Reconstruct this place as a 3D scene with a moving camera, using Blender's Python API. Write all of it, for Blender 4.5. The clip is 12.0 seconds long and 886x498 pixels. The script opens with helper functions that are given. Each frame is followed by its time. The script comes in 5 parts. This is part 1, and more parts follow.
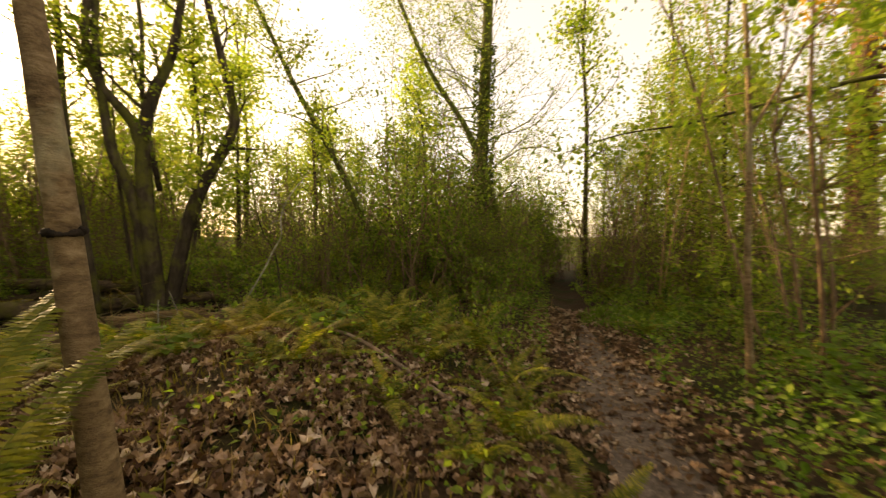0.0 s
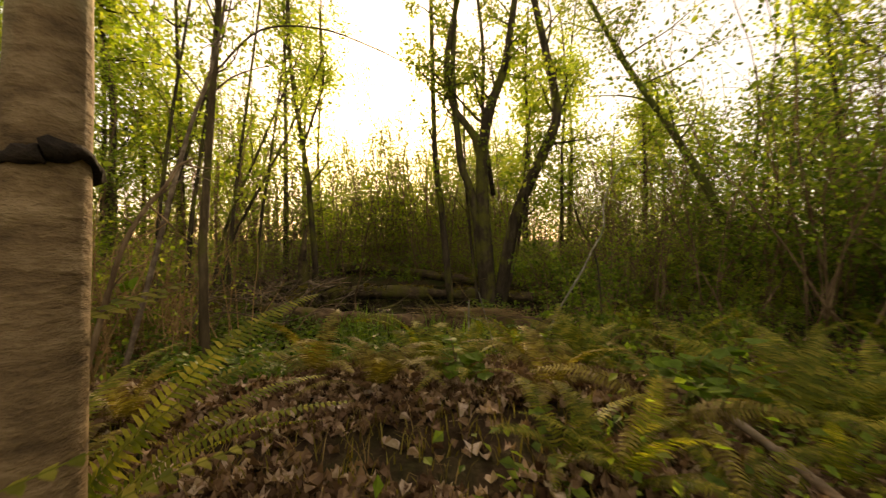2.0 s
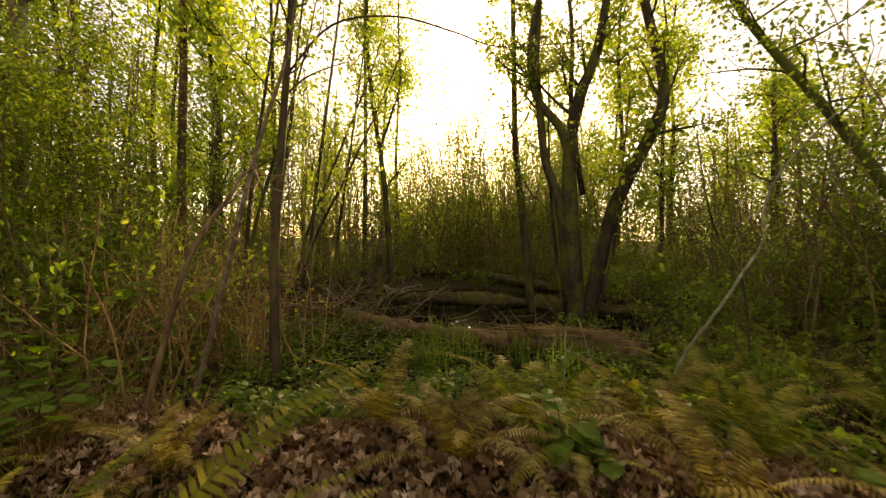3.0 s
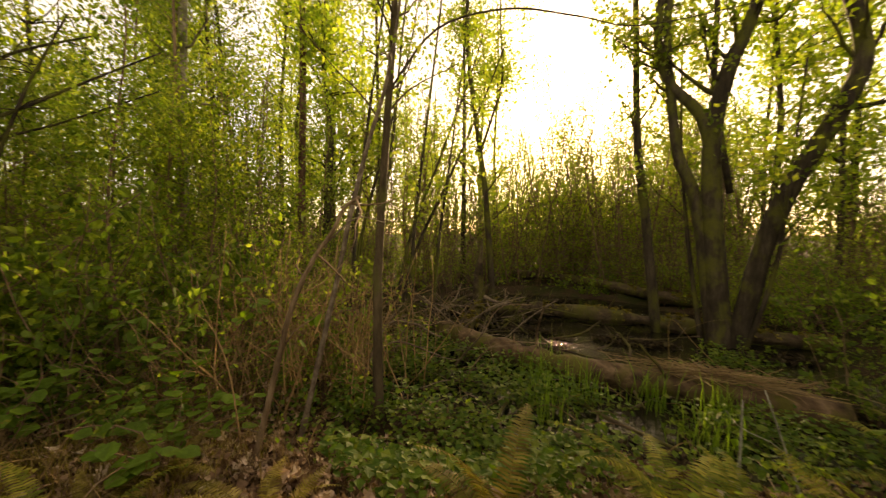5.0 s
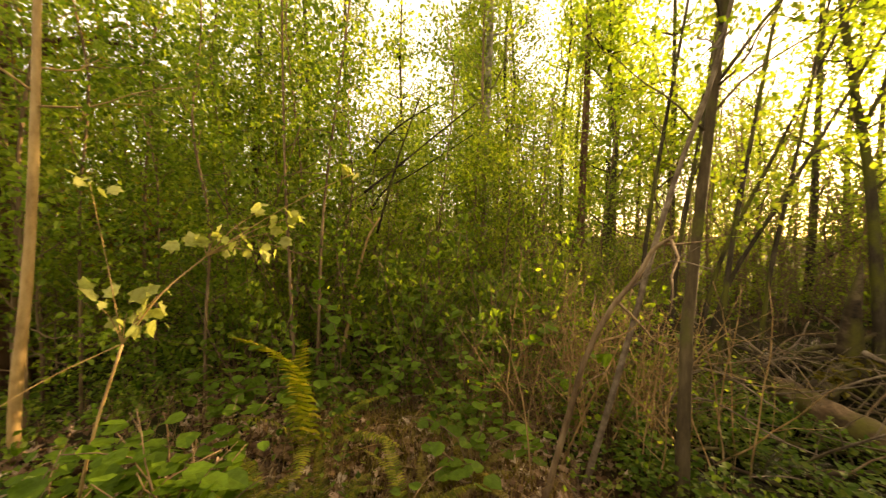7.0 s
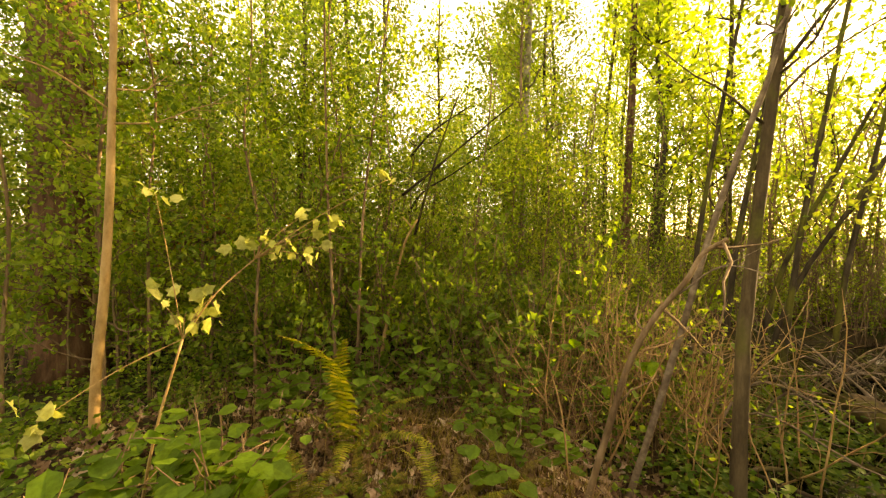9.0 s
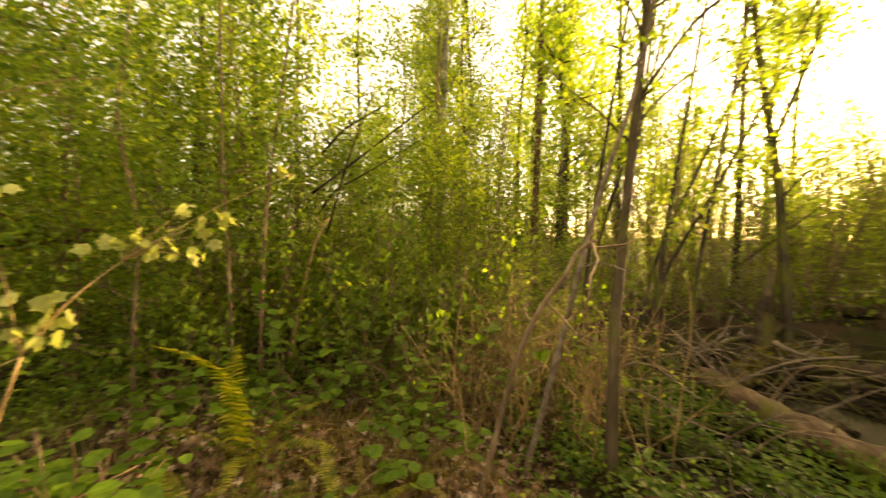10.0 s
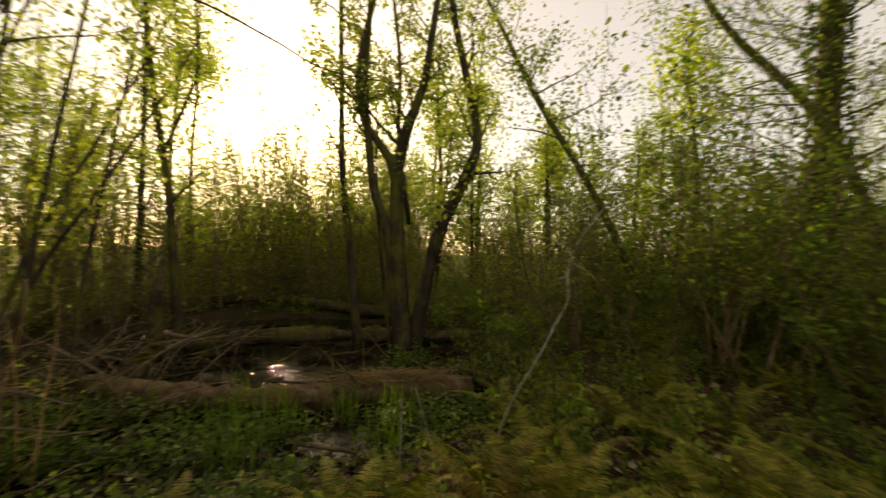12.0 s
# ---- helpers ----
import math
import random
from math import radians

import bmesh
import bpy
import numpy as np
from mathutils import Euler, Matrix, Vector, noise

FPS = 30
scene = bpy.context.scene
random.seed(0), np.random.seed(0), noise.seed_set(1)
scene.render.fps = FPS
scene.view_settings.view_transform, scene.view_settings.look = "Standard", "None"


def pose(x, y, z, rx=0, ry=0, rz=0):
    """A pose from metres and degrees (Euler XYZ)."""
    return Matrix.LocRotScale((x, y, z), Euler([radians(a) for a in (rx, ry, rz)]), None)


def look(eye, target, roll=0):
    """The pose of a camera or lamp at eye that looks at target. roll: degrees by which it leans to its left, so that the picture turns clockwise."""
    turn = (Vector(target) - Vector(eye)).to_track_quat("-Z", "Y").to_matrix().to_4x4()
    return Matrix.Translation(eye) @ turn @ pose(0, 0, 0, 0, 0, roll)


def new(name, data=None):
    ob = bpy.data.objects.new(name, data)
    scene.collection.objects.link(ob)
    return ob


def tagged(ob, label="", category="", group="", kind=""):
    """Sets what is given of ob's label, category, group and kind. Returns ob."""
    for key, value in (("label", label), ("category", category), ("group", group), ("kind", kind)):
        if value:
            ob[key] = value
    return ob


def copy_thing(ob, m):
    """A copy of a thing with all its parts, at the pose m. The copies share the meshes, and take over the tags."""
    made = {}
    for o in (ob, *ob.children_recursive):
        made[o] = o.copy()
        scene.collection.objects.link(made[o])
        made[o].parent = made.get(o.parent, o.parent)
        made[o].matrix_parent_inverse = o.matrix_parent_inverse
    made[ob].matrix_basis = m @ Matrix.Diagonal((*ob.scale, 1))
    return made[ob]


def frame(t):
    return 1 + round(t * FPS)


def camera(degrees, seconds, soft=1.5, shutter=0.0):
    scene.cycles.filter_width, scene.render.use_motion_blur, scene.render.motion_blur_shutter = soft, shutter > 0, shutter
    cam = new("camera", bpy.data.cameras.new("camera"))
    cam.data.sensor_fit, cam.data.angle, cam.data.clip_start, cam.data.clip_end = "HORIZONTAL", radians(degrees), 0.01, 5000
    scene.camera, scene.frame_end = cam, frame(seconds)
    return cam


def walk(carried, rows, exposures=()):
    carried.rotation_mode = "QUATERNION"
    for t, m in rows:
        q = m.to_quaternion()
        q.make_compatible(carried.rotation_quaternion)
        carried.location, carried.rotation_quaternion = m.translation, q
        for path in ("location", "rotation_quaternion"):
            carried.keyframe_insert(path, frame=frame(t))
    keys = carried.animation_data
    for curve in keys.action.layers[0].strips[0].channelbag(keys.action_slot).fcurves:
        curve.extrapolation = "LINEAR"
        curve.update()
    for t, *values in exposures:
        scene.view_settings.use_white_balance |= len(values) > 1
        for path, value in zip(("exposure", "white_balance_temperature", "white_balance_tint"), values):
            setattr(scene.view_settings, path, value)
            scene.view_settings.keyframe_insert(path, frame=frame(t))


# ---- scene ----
cam = camera(101.6, 12.0, 1.3, 0.3)
PATH = [
    (0, (-0.118, 0.233, 1.544), (-0.102, 2.232, 1.501), -0.0),
    (0.5, (-0.206, 0.691, 1.5), (-0.602, 2.651, 1.46), 0.0),
    (1, (-0.374, 1.065, 1.459), (-1.173, 2.898, 1.426), 0.0),
    (1.5, (-0.551, 1.365, 1.443), (-1.701, 3.001, 1.414), 0.1),
    (2, (-0.697, 1.578, 1.46), (-2.177, 2.924, 1.436), 0.2),
    (2.5, (-0.952, 1.742, 1.46), (-2.583, 2.9, 1.432), 0.5),
    (3, (-1.209, 1.869, 1.588), (-2.931, 2.886, 1.557), 0.6),
    (5, (-1.663, 1.932, 1.861), (-3.589, 2.466, 1.799), 0.5),
    (5.5, (-1.815, 2.036, 1.93), (-3.806, 2.213, 1.876), 0.8),
    (6, (-1.866, 1.952, 2.0), (-3.857, 1.768, 1.947), 1.1),
    (6.5, (-1.863, 1.85, 2.07), (-3.781, 1.286, 2.0), 1.1),
    (7, (-1.85, 1.768, 2.103), (-3.647, 0.894, 2.034), 1.1),
    (7.5, (-1.85, 1.765, 2.102), (-3.566, 0.74, 2.044), 0.5),
    (9.5, (-1.859, 1.82, 2.123), (-3.554, 0.76, 2.053), 0.9),
    (10, (-1.885, 1.925, 2.123), (-3.763, 1.24, 2.06), 1.2),
    (10.5, (-1.823, 2.006, 2.115), (-3.823, 2.018, 2.072), 1.8),
    (11, (-1.82, 2.179, 1.997), (-3.696, 2.872, 2.004), 2.0),
    (11.5, (-1.748, 2.163, 1.996), (-3.312, 3.409, 2.023), 1.9),
    (12, (-1.567, 2.111, 1.947), (-2.628, 3.805, 1.999), 1.0),
]
walk(cam, [(t, look(eye, target, roll)) for t, eye, target, roll in PATH], [(0, 1.1, 11100, 20), (1.5, 0.92, 11100, 20), (3, 0.9, 11400, 20), (5, 1.08, 11800, 20), (7, 1.75, 13500, 19), (9.5, 2.1, 15500, 17), (10.0, 2.0, 14000, 18), (10.5, 1.15, 12000, 20), (11.5, 0.65, 10900, 18), (12, 0.45, 10200, 16)])

# ---- world and sun ----
SUN_BEARING, SUN_HEIGHT = 56.0, 19.0      # degrees left of +y, degrees up
world = bpy.data.worlds.new("sky")
scene.world = world
world.use_nodes = True
wn = world.node_tree
wn.nodes.clear()
sky = wn.nodes.new("ShaderNodeTexSky")
sky.sky_type, sky.sun_disc = "NISHITA", False
sky.sun_elevation, sky.sun_rotation = radians(SUN_HEIGHT), radians(-SUN_BEARING)
sky.air_density, sky.dust_density, sky.ozone_density = 1.0, 1.2, 1.0
wbg = wn.nodes.new("ShaderNodeBackground")
wbg.inputs["Strength"].default_value = 0.105
wout = wn.nodes.new("ShaderNodeOutputWorld")
haze = wn.nodes.new("ShaderNodeBackground")      # thin even cloud before the blue
haze.inputs["Color"].default_value, haze.inputs["Strength"].default_value = (1.0, 0.98, 0.96, 1), 0.33
both = wn.nodes.new("ShaderNodeAddShader")
wn.links.new(sky.outputs[0], wbg.inputs[0])
wn.links.new(wbg.outputs[0], both.inputs[0])
wn.links.new(haze.outputs[0], both.inputs[1])
wn.links.new(both.outputs[0], wout.inputs[0])

sun_data = bpy.data.lights.new("sun", "SUN")
sun_data.energy, sun_data.angle, sun_data.color = 5.0, radians(0.6), (1.0, 0.86, 0.62)
sun = new("sun", sun_data)
sb, sh = radians(SUN_BEARING), radians(SUN_HEIGHT)
sun_way = Vector((-math.sin(sb) * math.cos(sh), math.cos(sb) * math.cos(sh), math.sin(sh)))
sun.matrix_world = look(sun_way * 60, (0, 0, 0))

rng = np.random.default_rng(11)


# ---- materials ----
def nodes_of(name):
    m = bpy.data.materials.new(name)
    m.use_nodes = True
    t = m.node_tree
    t.nodes.clear()
    out = t.nodes.new("ShaderNodeOutputMaterial")
    return m, t, out


def ramp(t, stops, source):
    r = t.nodes.new("ShaderNodeValToRGB")
    e = r.color_ramp.elements
    while len(e) < len(stops):
        e.new(0.5)
    for k, (p, c) in enumerate(stops):
        e[k].position, e[k].color = p, (*c, 1)
    t.links.new(source, r.inputs[0])
    return r.outputs[0]


def noise_at(t, scale, detail=4, stretch=(1, 1, 1), rough=0.6, coords="Object"):
    c = t.nodes.new("ShaderNodeTexCoord")
    mp = t.nodes.new("ShaderNodeMapping")
    mp.inputs["Scale"].default_value = stretch
    n = t.nodes.new("ShaderNodeTexNoise")
    n.inputs["Scale"].default_value, n.inputs["Detail"].default_value, n.inputs["Roughness"].default_value = scale, detail, rough
    t.links.new(c.outputs[coords], mp.inputs[0])
    t.links.new(mp.outputs[0], n.inputs["Vector"])
    return n.outputs["Fac"]


def mixed(t, fac, a, b, mode="MIX"):
    m = t.nodes.new("ShaderNodeMix")
    m.data_type, m.blend_type = "RGBA", mode
    for sock, v in ((m.inputs[0], fac), (m.inputs[6], a), (m.inputs[7], b)):
        if hasattr(v, "is_linked"):
            t.links.new(v, sock)
        elif isinstance(v, (int, float)):
            sock.default_value = v
        else:
            sock.default_value = (*v, 1)
    return m.outputs[2]


def leaf_material(name, stops, through_amount=0.5, rough=0.6, vary=0.35, glow=2.7):
    m, t, out = nodes_of(name)
    g = t.nodes.new("ShaderNodeNewGeometry")
    col = ramp(t, stops, g.outputs["Random Per Island"])
    oi = t.nodes.new("ShaderNodeObjectInfo")
    shade = ramp(t, [(0.0, (1 - vary,) * 3), (1.0, (1.0, 1.0, 1.0))], oi.outputs["Random"])
    col = mixed(t, 1.0, col, shade, "MULTIPLY")
    blotch = ramp(t, [(0.35, (0.72, 0.7, 0.6)), (0.6, (1, 1, 1))], noise_at(t, 35, 3))
    col = mixed(t, 1.0, col, blotch, "MULTIPLY")
    p = t.nodes.new("ShaderNodeBsdfPrincipled")
    p.inputs["Roughness"].default_value = rough
    p.inputs["Specular IOR Level"].default_value = 0.14
    t.links.new(col, p.inputs["Base Color"])
    tr = t.nodes.new("ShaderNodeBsdfTranslucent")
    warm = mixed(t, 1.0, col, (glow * 0.95, glow, glow * 0.6), "MULTIPLY")
    t.links.new(warm, tr.inputs["Color"])
    mx = t.nodes.new("ShaderNodeMixShader")
    mx.inputs[0].default_value = through_amount
    t.links.new(p.outputs[0], mx.inputs[1])
    t.links.new(tr.outputs[0], mx.inputs[2])
    t.links.new(mx.outputs[0], out.inputs[0])
    return m


def bark_material(name, dark, mid, light, moss=None, moss_amount=0.5, scale=9, stretch=(1, 1, 0.25), bump=0.6, rough=0.9):
    m, t, out = nodes_of(name)
    fine = noise_at(t, scale, 6, stretch, 0.7)
    col = ramp(t, [(0.3, dark), (0.5, mid), (0.72, light)], fine)
    broad = noise_at(t, 1.7, 3)
    col = mixed(t, 1.0, col, ramp(t, [(0.3, (0.6, 0.58, 0.55)), (0.7, (1.1, 1.08, 1.0))], broad), "MULTIPLY")
    if moss:
        patch = ramp(t, [(0.62 - 0.3 * moss_amount, (0, 0, 0)), (0.72 - 0.25 * moss_amount, (1, 1, 1))], noise_at(t, 2.6, 5, (1, 1, 0.6)))
        tint = mixed(t, noise_at(t, 40, 2), [c * 0.6 for c in moss], [min(1, c * 1.3) for c in moss])
        col = mixed(t, patch, col, tint)
    p = t.nodes.new("ShaderNodeBsdfPrincipled")
    p.inputs["Roughness"].default_value = rough
    p.inputs["Specular IOR Level"].default_value = 0.2
    t.links.new(col, p.inputs["Base Color"])
    b = t.nodes.new("ShaderNodeBump")
    b.inputs["Strength"].default_value, b.inputs["Distance"].default_value = bump, 0.02
    t.links.new(fine, b.inputs["Height"])
    t.links.new(b.outputs[0], p.inputs["Normal"])
    t.links.new(p.outputs[0], out.inputs[0])
    return m


def soil_material():
    m, t, out = nodes_of("forest_soil")
    a = noise_at(t, 1.3, 5)
    b = noise_at(t, 28, 6, rough=0.75)
    col = ramp(t, [(0.25, (0.016, 0.010, 0.006)), (0.5, (0.048, 0.030, 0.017)), (0.75, (0.11, 0.070, 0.04))], b)
    green = ramp(t, [(0.3, (0.012, 0.016, 0.005)), (0.7, (0.045, 0.05, 0.013))], b)
    col = mixed(t, ramp(t, [(0.46, (0, 0, 0)), (0.6, (1, 1, 1))], a), col, green)
    p = t.nodes.new("ShaderNodeBsdfPrincipled")
    p.inputs["Roughness"].default_value = 0.92
    p.inputs["Specular IOR Level"].default_value = 0.08
    t.links.new(col, p.inputs["Base Color"])
    bp = t.nodes.new("ShaderNodeBump")
    bp.inputs["Strength"].default_value, bp.inputs["Distance"].default_value = 0.8, 0.05
    t.links.new(b, bp.inputs["Height"])
    t.links.new(bp.outputs[0], p.inputs["Normal"])
    t.links.new(p.outputs[0], out.inputs[0])
    return m


def water_material():
    m, t, out = nodes_of("dark_swamp_water")
    p = t.nodes.new("ShaderNodeBsdfPrincipled")
    scum = noise_at(t, 6, 6, rough=0.75)
    t.links.new(ramp(t, [(0.5, (0.012, 0.010, 0.006)), (0.75, (0.05, 0.05, 0.02))], scum), p.inputs["Base Color"])
    t.links.new(ramp(t, [(0.5, (0.03,) * 3), (0.7, (0.35,) * 3)], scum), p.inputs["Roughness"])
    p.inputs["IOR"].default_value = 1.33
    b = t.nodes.new("ShaderNodeBump")
    b.inputs["Strength"].default_value, b.inputs["Distance"].default_value = 0.35, 0.02
    t.links.new(noise_at(t, 9, 3), b.inputs["Height"])
    t.links.new(b.outputs[0], p.inputs["Normal"])
    t.links.new(p.outputs[0], out.inputs[0])
    return m


SOIL, WATER = soil_material(), water_material()
LEAF_SPRING = leaf_material("spring_leaf", [(0.0, (0.10, 0.165, 0.025)), (0.5, (0.18, 0.245, 0.045)), (1.0, (0.29, 0.31, 0.075))], 0.6)
LEAF_GREEN = leaf_material("green_leaf", [(0.0, (0.055, 0.10, 0.018)), (0.5, (0.12, 0.19, 0.034)), (1.0, (0.21, 0.27, 0.055))], 0.5)
LEAF_DARK = leaf_material("ivy_leaf", [(0.0, (0.025, 0.045, 0.010)), (0.6, (0.05, 0.085, 0.018)), (1.0, (0.10, 0.13, 0.03))], 0.4, 0.35)
LEAF_YELLOW = leaf_material("young_maple_leaf", [(0.0, (0.34, 0.37, 0.09)), (1.0, (0.52, 0.52, 0.22))], 0.45, glow=1.7)
LEAF_BROAD = leaf_material("broad_shrub_leaf", [(0.0, (0.055, 0.125, 0.016)), (0.6, (0.125, 0.225, 0.03)), (1.0, (0.24, 0.30, 0.058))], 0.45, 0.55, glow=1.5)
LEAF_FERN = leaf_material("fern_green", [(0.0, (0.096, 0.130, 0.016)), (0.6, (0.205, 0.221, 0.031)), (1.0, (0.369, 0.325, 0.062))], 0.45, glow=1.3)
LEAF_FERN_OLD = leaf_material("fern_olive", [(0.0, (0.123, 0.085, 0.016)), (0.6, (0.218, 0.182, 0.036)), (1.0, (0.328, 0.260, 0.073))], 0.4, glow=1.2)
LEAF_ORANGE = leaf_material("autumn_cedar_spray", [(0.0, (0.22, 0.11, 0.02)), (0.6, (0.34, 0.20, 0.03)), (1.0, (0.30, 0.26, 0.05))], 0.5)
MUD = bark_material("trodden_mud", (0.035, 0.027, 0.021), (0.11, 0.083, 0.066), (0.22, 0.175, 0.14), None, 0, 22, (1, 1, 1), 1.0, 0.75)
LEAF_ROT = leaf_material("rotten_leaf", [(0.0, (0.015, 0.010, 0.006)), (0.6, (0.045, 0.030, 0.017)), (1.0, (0.10, 0.075, 0.035))], 0.1, 0.75, glow=1.0)
LEAF_DEAD = leaf_material("dead_leaf", [(0.0, (0.076, 0.036, 0.019)), (0.5, (0.27, 0.165, 0.10)), (0.85, (0.50, 0.34, 0.25)), (1.0, (0.75, 0.60, 0.48))], 0.2, 0.7, glow=1.1)
GRASS_MAT = leaf_material("swamp_grass", [(0.0, (0.090, 0.180, 0.022)), (1.0, (0.240, 0.375, 0.060))], 0.45, glow=1.6)
STRAW_MAT = leaf_material("dry_straw", [(0.0, (0.128, 0.074, 0.034)), (1.0, (0.369, 0.257, 0.122))], 0.3, 0.7, glow=1.2)
BARK_ALDER = bark_material("alder_bark", (0.075, 0.048, 0.025), (0.23, 0.155, 0.085), (0.41, 0.30, 0.185), (0.32, 0.28, 0.17), 0.35, 11, (1.0, 1.0, 2.2), 1.0, 0.85)
BARK_DARK = bark_material("dark_mossy_bark", (0.02, 0.015, 0.01), (0.055, 0.042, 0.028), (0.12, 0.095, 0.065), (0.10, 0.10, 0.02), 0.5)
BARK_BROWN = bark_material("brown_mossy_bark", (0.035, 0.025, 0.015), (0.10, 0.072, 0.042), (0.19, 0.145, 0.09), (0.10, 0.10, 0.025), 0.35)
BARK_MOSS = bark_material("ivy_moss_bark", (0.03, 0.025, 0.012), (0.08, 0.07, 0.03), (0.15, 0.13, 0.06), (0.075, 0.09, 0.016), 0.95)
BARK_BIRCH = bark_material("pale_birch_bark", (0.09, 0.075, 0.055), (0.30, 0.26, 0.20), (0.48, 0.43, 0.34), (0.12, 0.12, 0.05), 0.3, 6, (1, 1, 2.5), 0.3)
BARK_FIR = bark_material("red_fir_bark", (0.05, 0.028, 0.018), (0.16, 0.085, 0.055), (0.30, 0.18, 0.12), None, 0, 11, (1, 1, 0.16), 1.0)
BARK_POLE = bark_material("peeled_sapling_bark", (0.28, 0.17, 0.07), (0.46, 0.30, 0.14), (0.60, 0.42, 0.22), None, 0, 12, (1, 1, 0.4), 0.25, 0.6)
BARK_TWIG = bark_material("brown_twig_bark", (0.09, 0.055, 0.032), (0.21, 0.14, 0.085), (0.36, 0.26, 0.17), None, 0, 14, (1, 1, 0.3), 0.4)
BARK_LOG = bark_material("wet_log_bark", (0.014, 0.010, 0.007), (0.065, 0.045, 0.028), (0.18, 0.13, 0.085), (0.09, 0.085, 0.018), 0.55, 7, (0.3, 1, 1), 0.8)
BARK_RED = bark_material("wet_red_log_bark", (0.025, 0.015, 0.009), (0.12, 0.075, 0.043), (0.28, 0.19, 0.12), (0.10, 0.09, 0.02), 0.5, 8, (0.5, 1, 1), 0.9)
BARK_STRAW = bark_material("dry_tan_twig", (0.189, 0.108, 0.049), (0.378, 0.240, 0.119), (0.580, 0.408, 0.227), None, 0, 14, (1, 1, 0.3), 0.3)
LICHEN = bark_material("lichen_white_bark", (0.12, 0.11, 0.08), (0.30, 0.30, 0.24), (0.52, 0.53, 0.46), (0.18, 0.19, 0.10), 0.4, 16, (1, 1, 1), 0.5)
DRY_WOOD = bark_material("bare_dead_wood", (0.09, 0.06, 0.045), (0.20, 0.15, 0.11), (0.36, 0.29, 0.23), None, 0, 10, (0.3, 1, 1), 0.5)
FUNGUS = bark_material("dark_bark_ring", (0.008, 0.006, 0.005), (0.025, 0.018, 0.012), (0.06, 0.04, 0.03), None, 0, 20, (1, 1, 1), 1.0)


# ---- mesh helpers ----
class Pile:
    """Collects verts and faces for one mesh."""

    def __init__(self):
        self.v, self.f, self.n = [], [], 0

    def add(self, verts, faces):
        verts = np.asarray(verts, float)
        self.v.append(verts)
        self.f.extend([tuple(int(i) + self.n for i in face) for face in faces])
        self.n += len(verts)

    def tube(self, pts, radii, sides=6, lump=0.0):
        pts = np.asarray(pts, float)
        radii = np.broadcast_to(np.asarray(radii, float), (len(pts),))
        way = np.gradient(pts, axis=0)
        way /= np.linalg.norm(way, axis=1)[:, None] + 1e-9
        side = np.cross(way, np.where(abs(way[:, 2:]) > 0.9, [[1.0, 0, 0]], [[0, 0, 1.0]]))
        for k in range(1, len(side)):
            s = side[k - 1] - way[k] * (side[k - 1] @ way[k])
            if np.linalg.norm(s) > 1e-3:
                side[k] = s
        side /= np.linalg.norm(side, axis=1)[:, None] + 1e-9
        up = np.cross(way, side)
        a = np.arange(sides) * 2 * np.pi / sides
        ring = pts[:, None] + radii[:, None, None] * (1 + lump * rng.normal(size=(len(pts), sides, 1))) * (
            np.cos(a)[None, :, None] * side[:, None] + np.sin(a)[None, :, None] * up[:, None])
        verts = np.concatenate([ring.reshape(-1, 3), pts[:1], pts[-1:]])
        n, faces = len(pts), []
        for k in range(n - 1):
            for j in range(sides):
                q = (j + 1) % sides
                faces.append((k * sides + j, k * sides + q, (k + 1) * sides + q, (k + 1) * sides + j))
        for j in range(sides):
            q = (j + 1) % sides
            faces.append((q, j, n * sides))
            faces.append(((n - 1) * sides + j, (n - 1) * sides + q, n * sides + 1))
        self.add(verts, faces)

    def leaves(self, at, size, width=0.55, hang=0.2, shape="diamond", flat=0.0, curl=0.12):
        """One small leaf at each place, in random directions."""
        at = np.asarray(at, float).reshape(-1, 3)
        n = len(at)
        if not n:
            return
        u = rng.normal(size=(n, 3))
        u[:, 2] = u[:, 2] * (1 - flat) - hang
        u /= np.linalg.norm(u, axis=1)[:, None]
        nrm = rng.normal(size=(n, 3)) * (1 - flat) + [0, 0, 0.4 + 2 * flat]
        v = np.cross(nrm, u)
        v /= np.linalg.norm(v, axis=1)[:, None] + 1e-9
        w = np.cross(u, v)
        s = size * rng.uniform(0.6, 1.25, size=(n, 1))
        if shape == "diamond":
            spots = ((0, 0, 0), (0.45, 0.5, 1), (1, 0, 0), (0.45, -0.5, 1))
            faces = np.array([[0, 1, 2, 3]])
        elif shape == "oval":
            spots = ((0, 0, 0), (0.22, 0.42, 1), (0.62, 0.42, 1), (1, 0, -0.6), (0.62, -0.42, 1), (0.22, -0.42, 1))
            faces = np.array([[0, 1, 2, 3], [0, 3, 4, 5]])
        else:  # lobed
            spots = ((0, 0, 0), (0.12, 0.42, 1), (0.34, 0.36, 0.3), (0.60, 0.52, 1), (0.66, 0.28, 0), (1, 0, -1),
                     (0.66, -0.28, 0), (0.60, -0.52, 1), (0.34, -0.36, 0.3), (0.12, -0.42, 1))
            faces = np.array([[0, 1, 2, 8], [0, 8, 9, 9], [2, 3, 4, 8], [8, 4, 6, 7], [4, 5, 6, 6]])
        k = len(spots)
        verts = np.stack([at + s * (a * u + b * width * 1.25 * v + c * curl * w) for a, b, c in spots], 1).reshape(-1, 3)
        base = np.arange(n)[:, None, None] * k
        allf = (base + faces[None]).reshape(-1, 4)
        out = []
        for f in allf.tolist():
            out.append((f[0], f[1], f[2]) if f[2] == f[3] else tuple(f))
        self.add(verts, out)

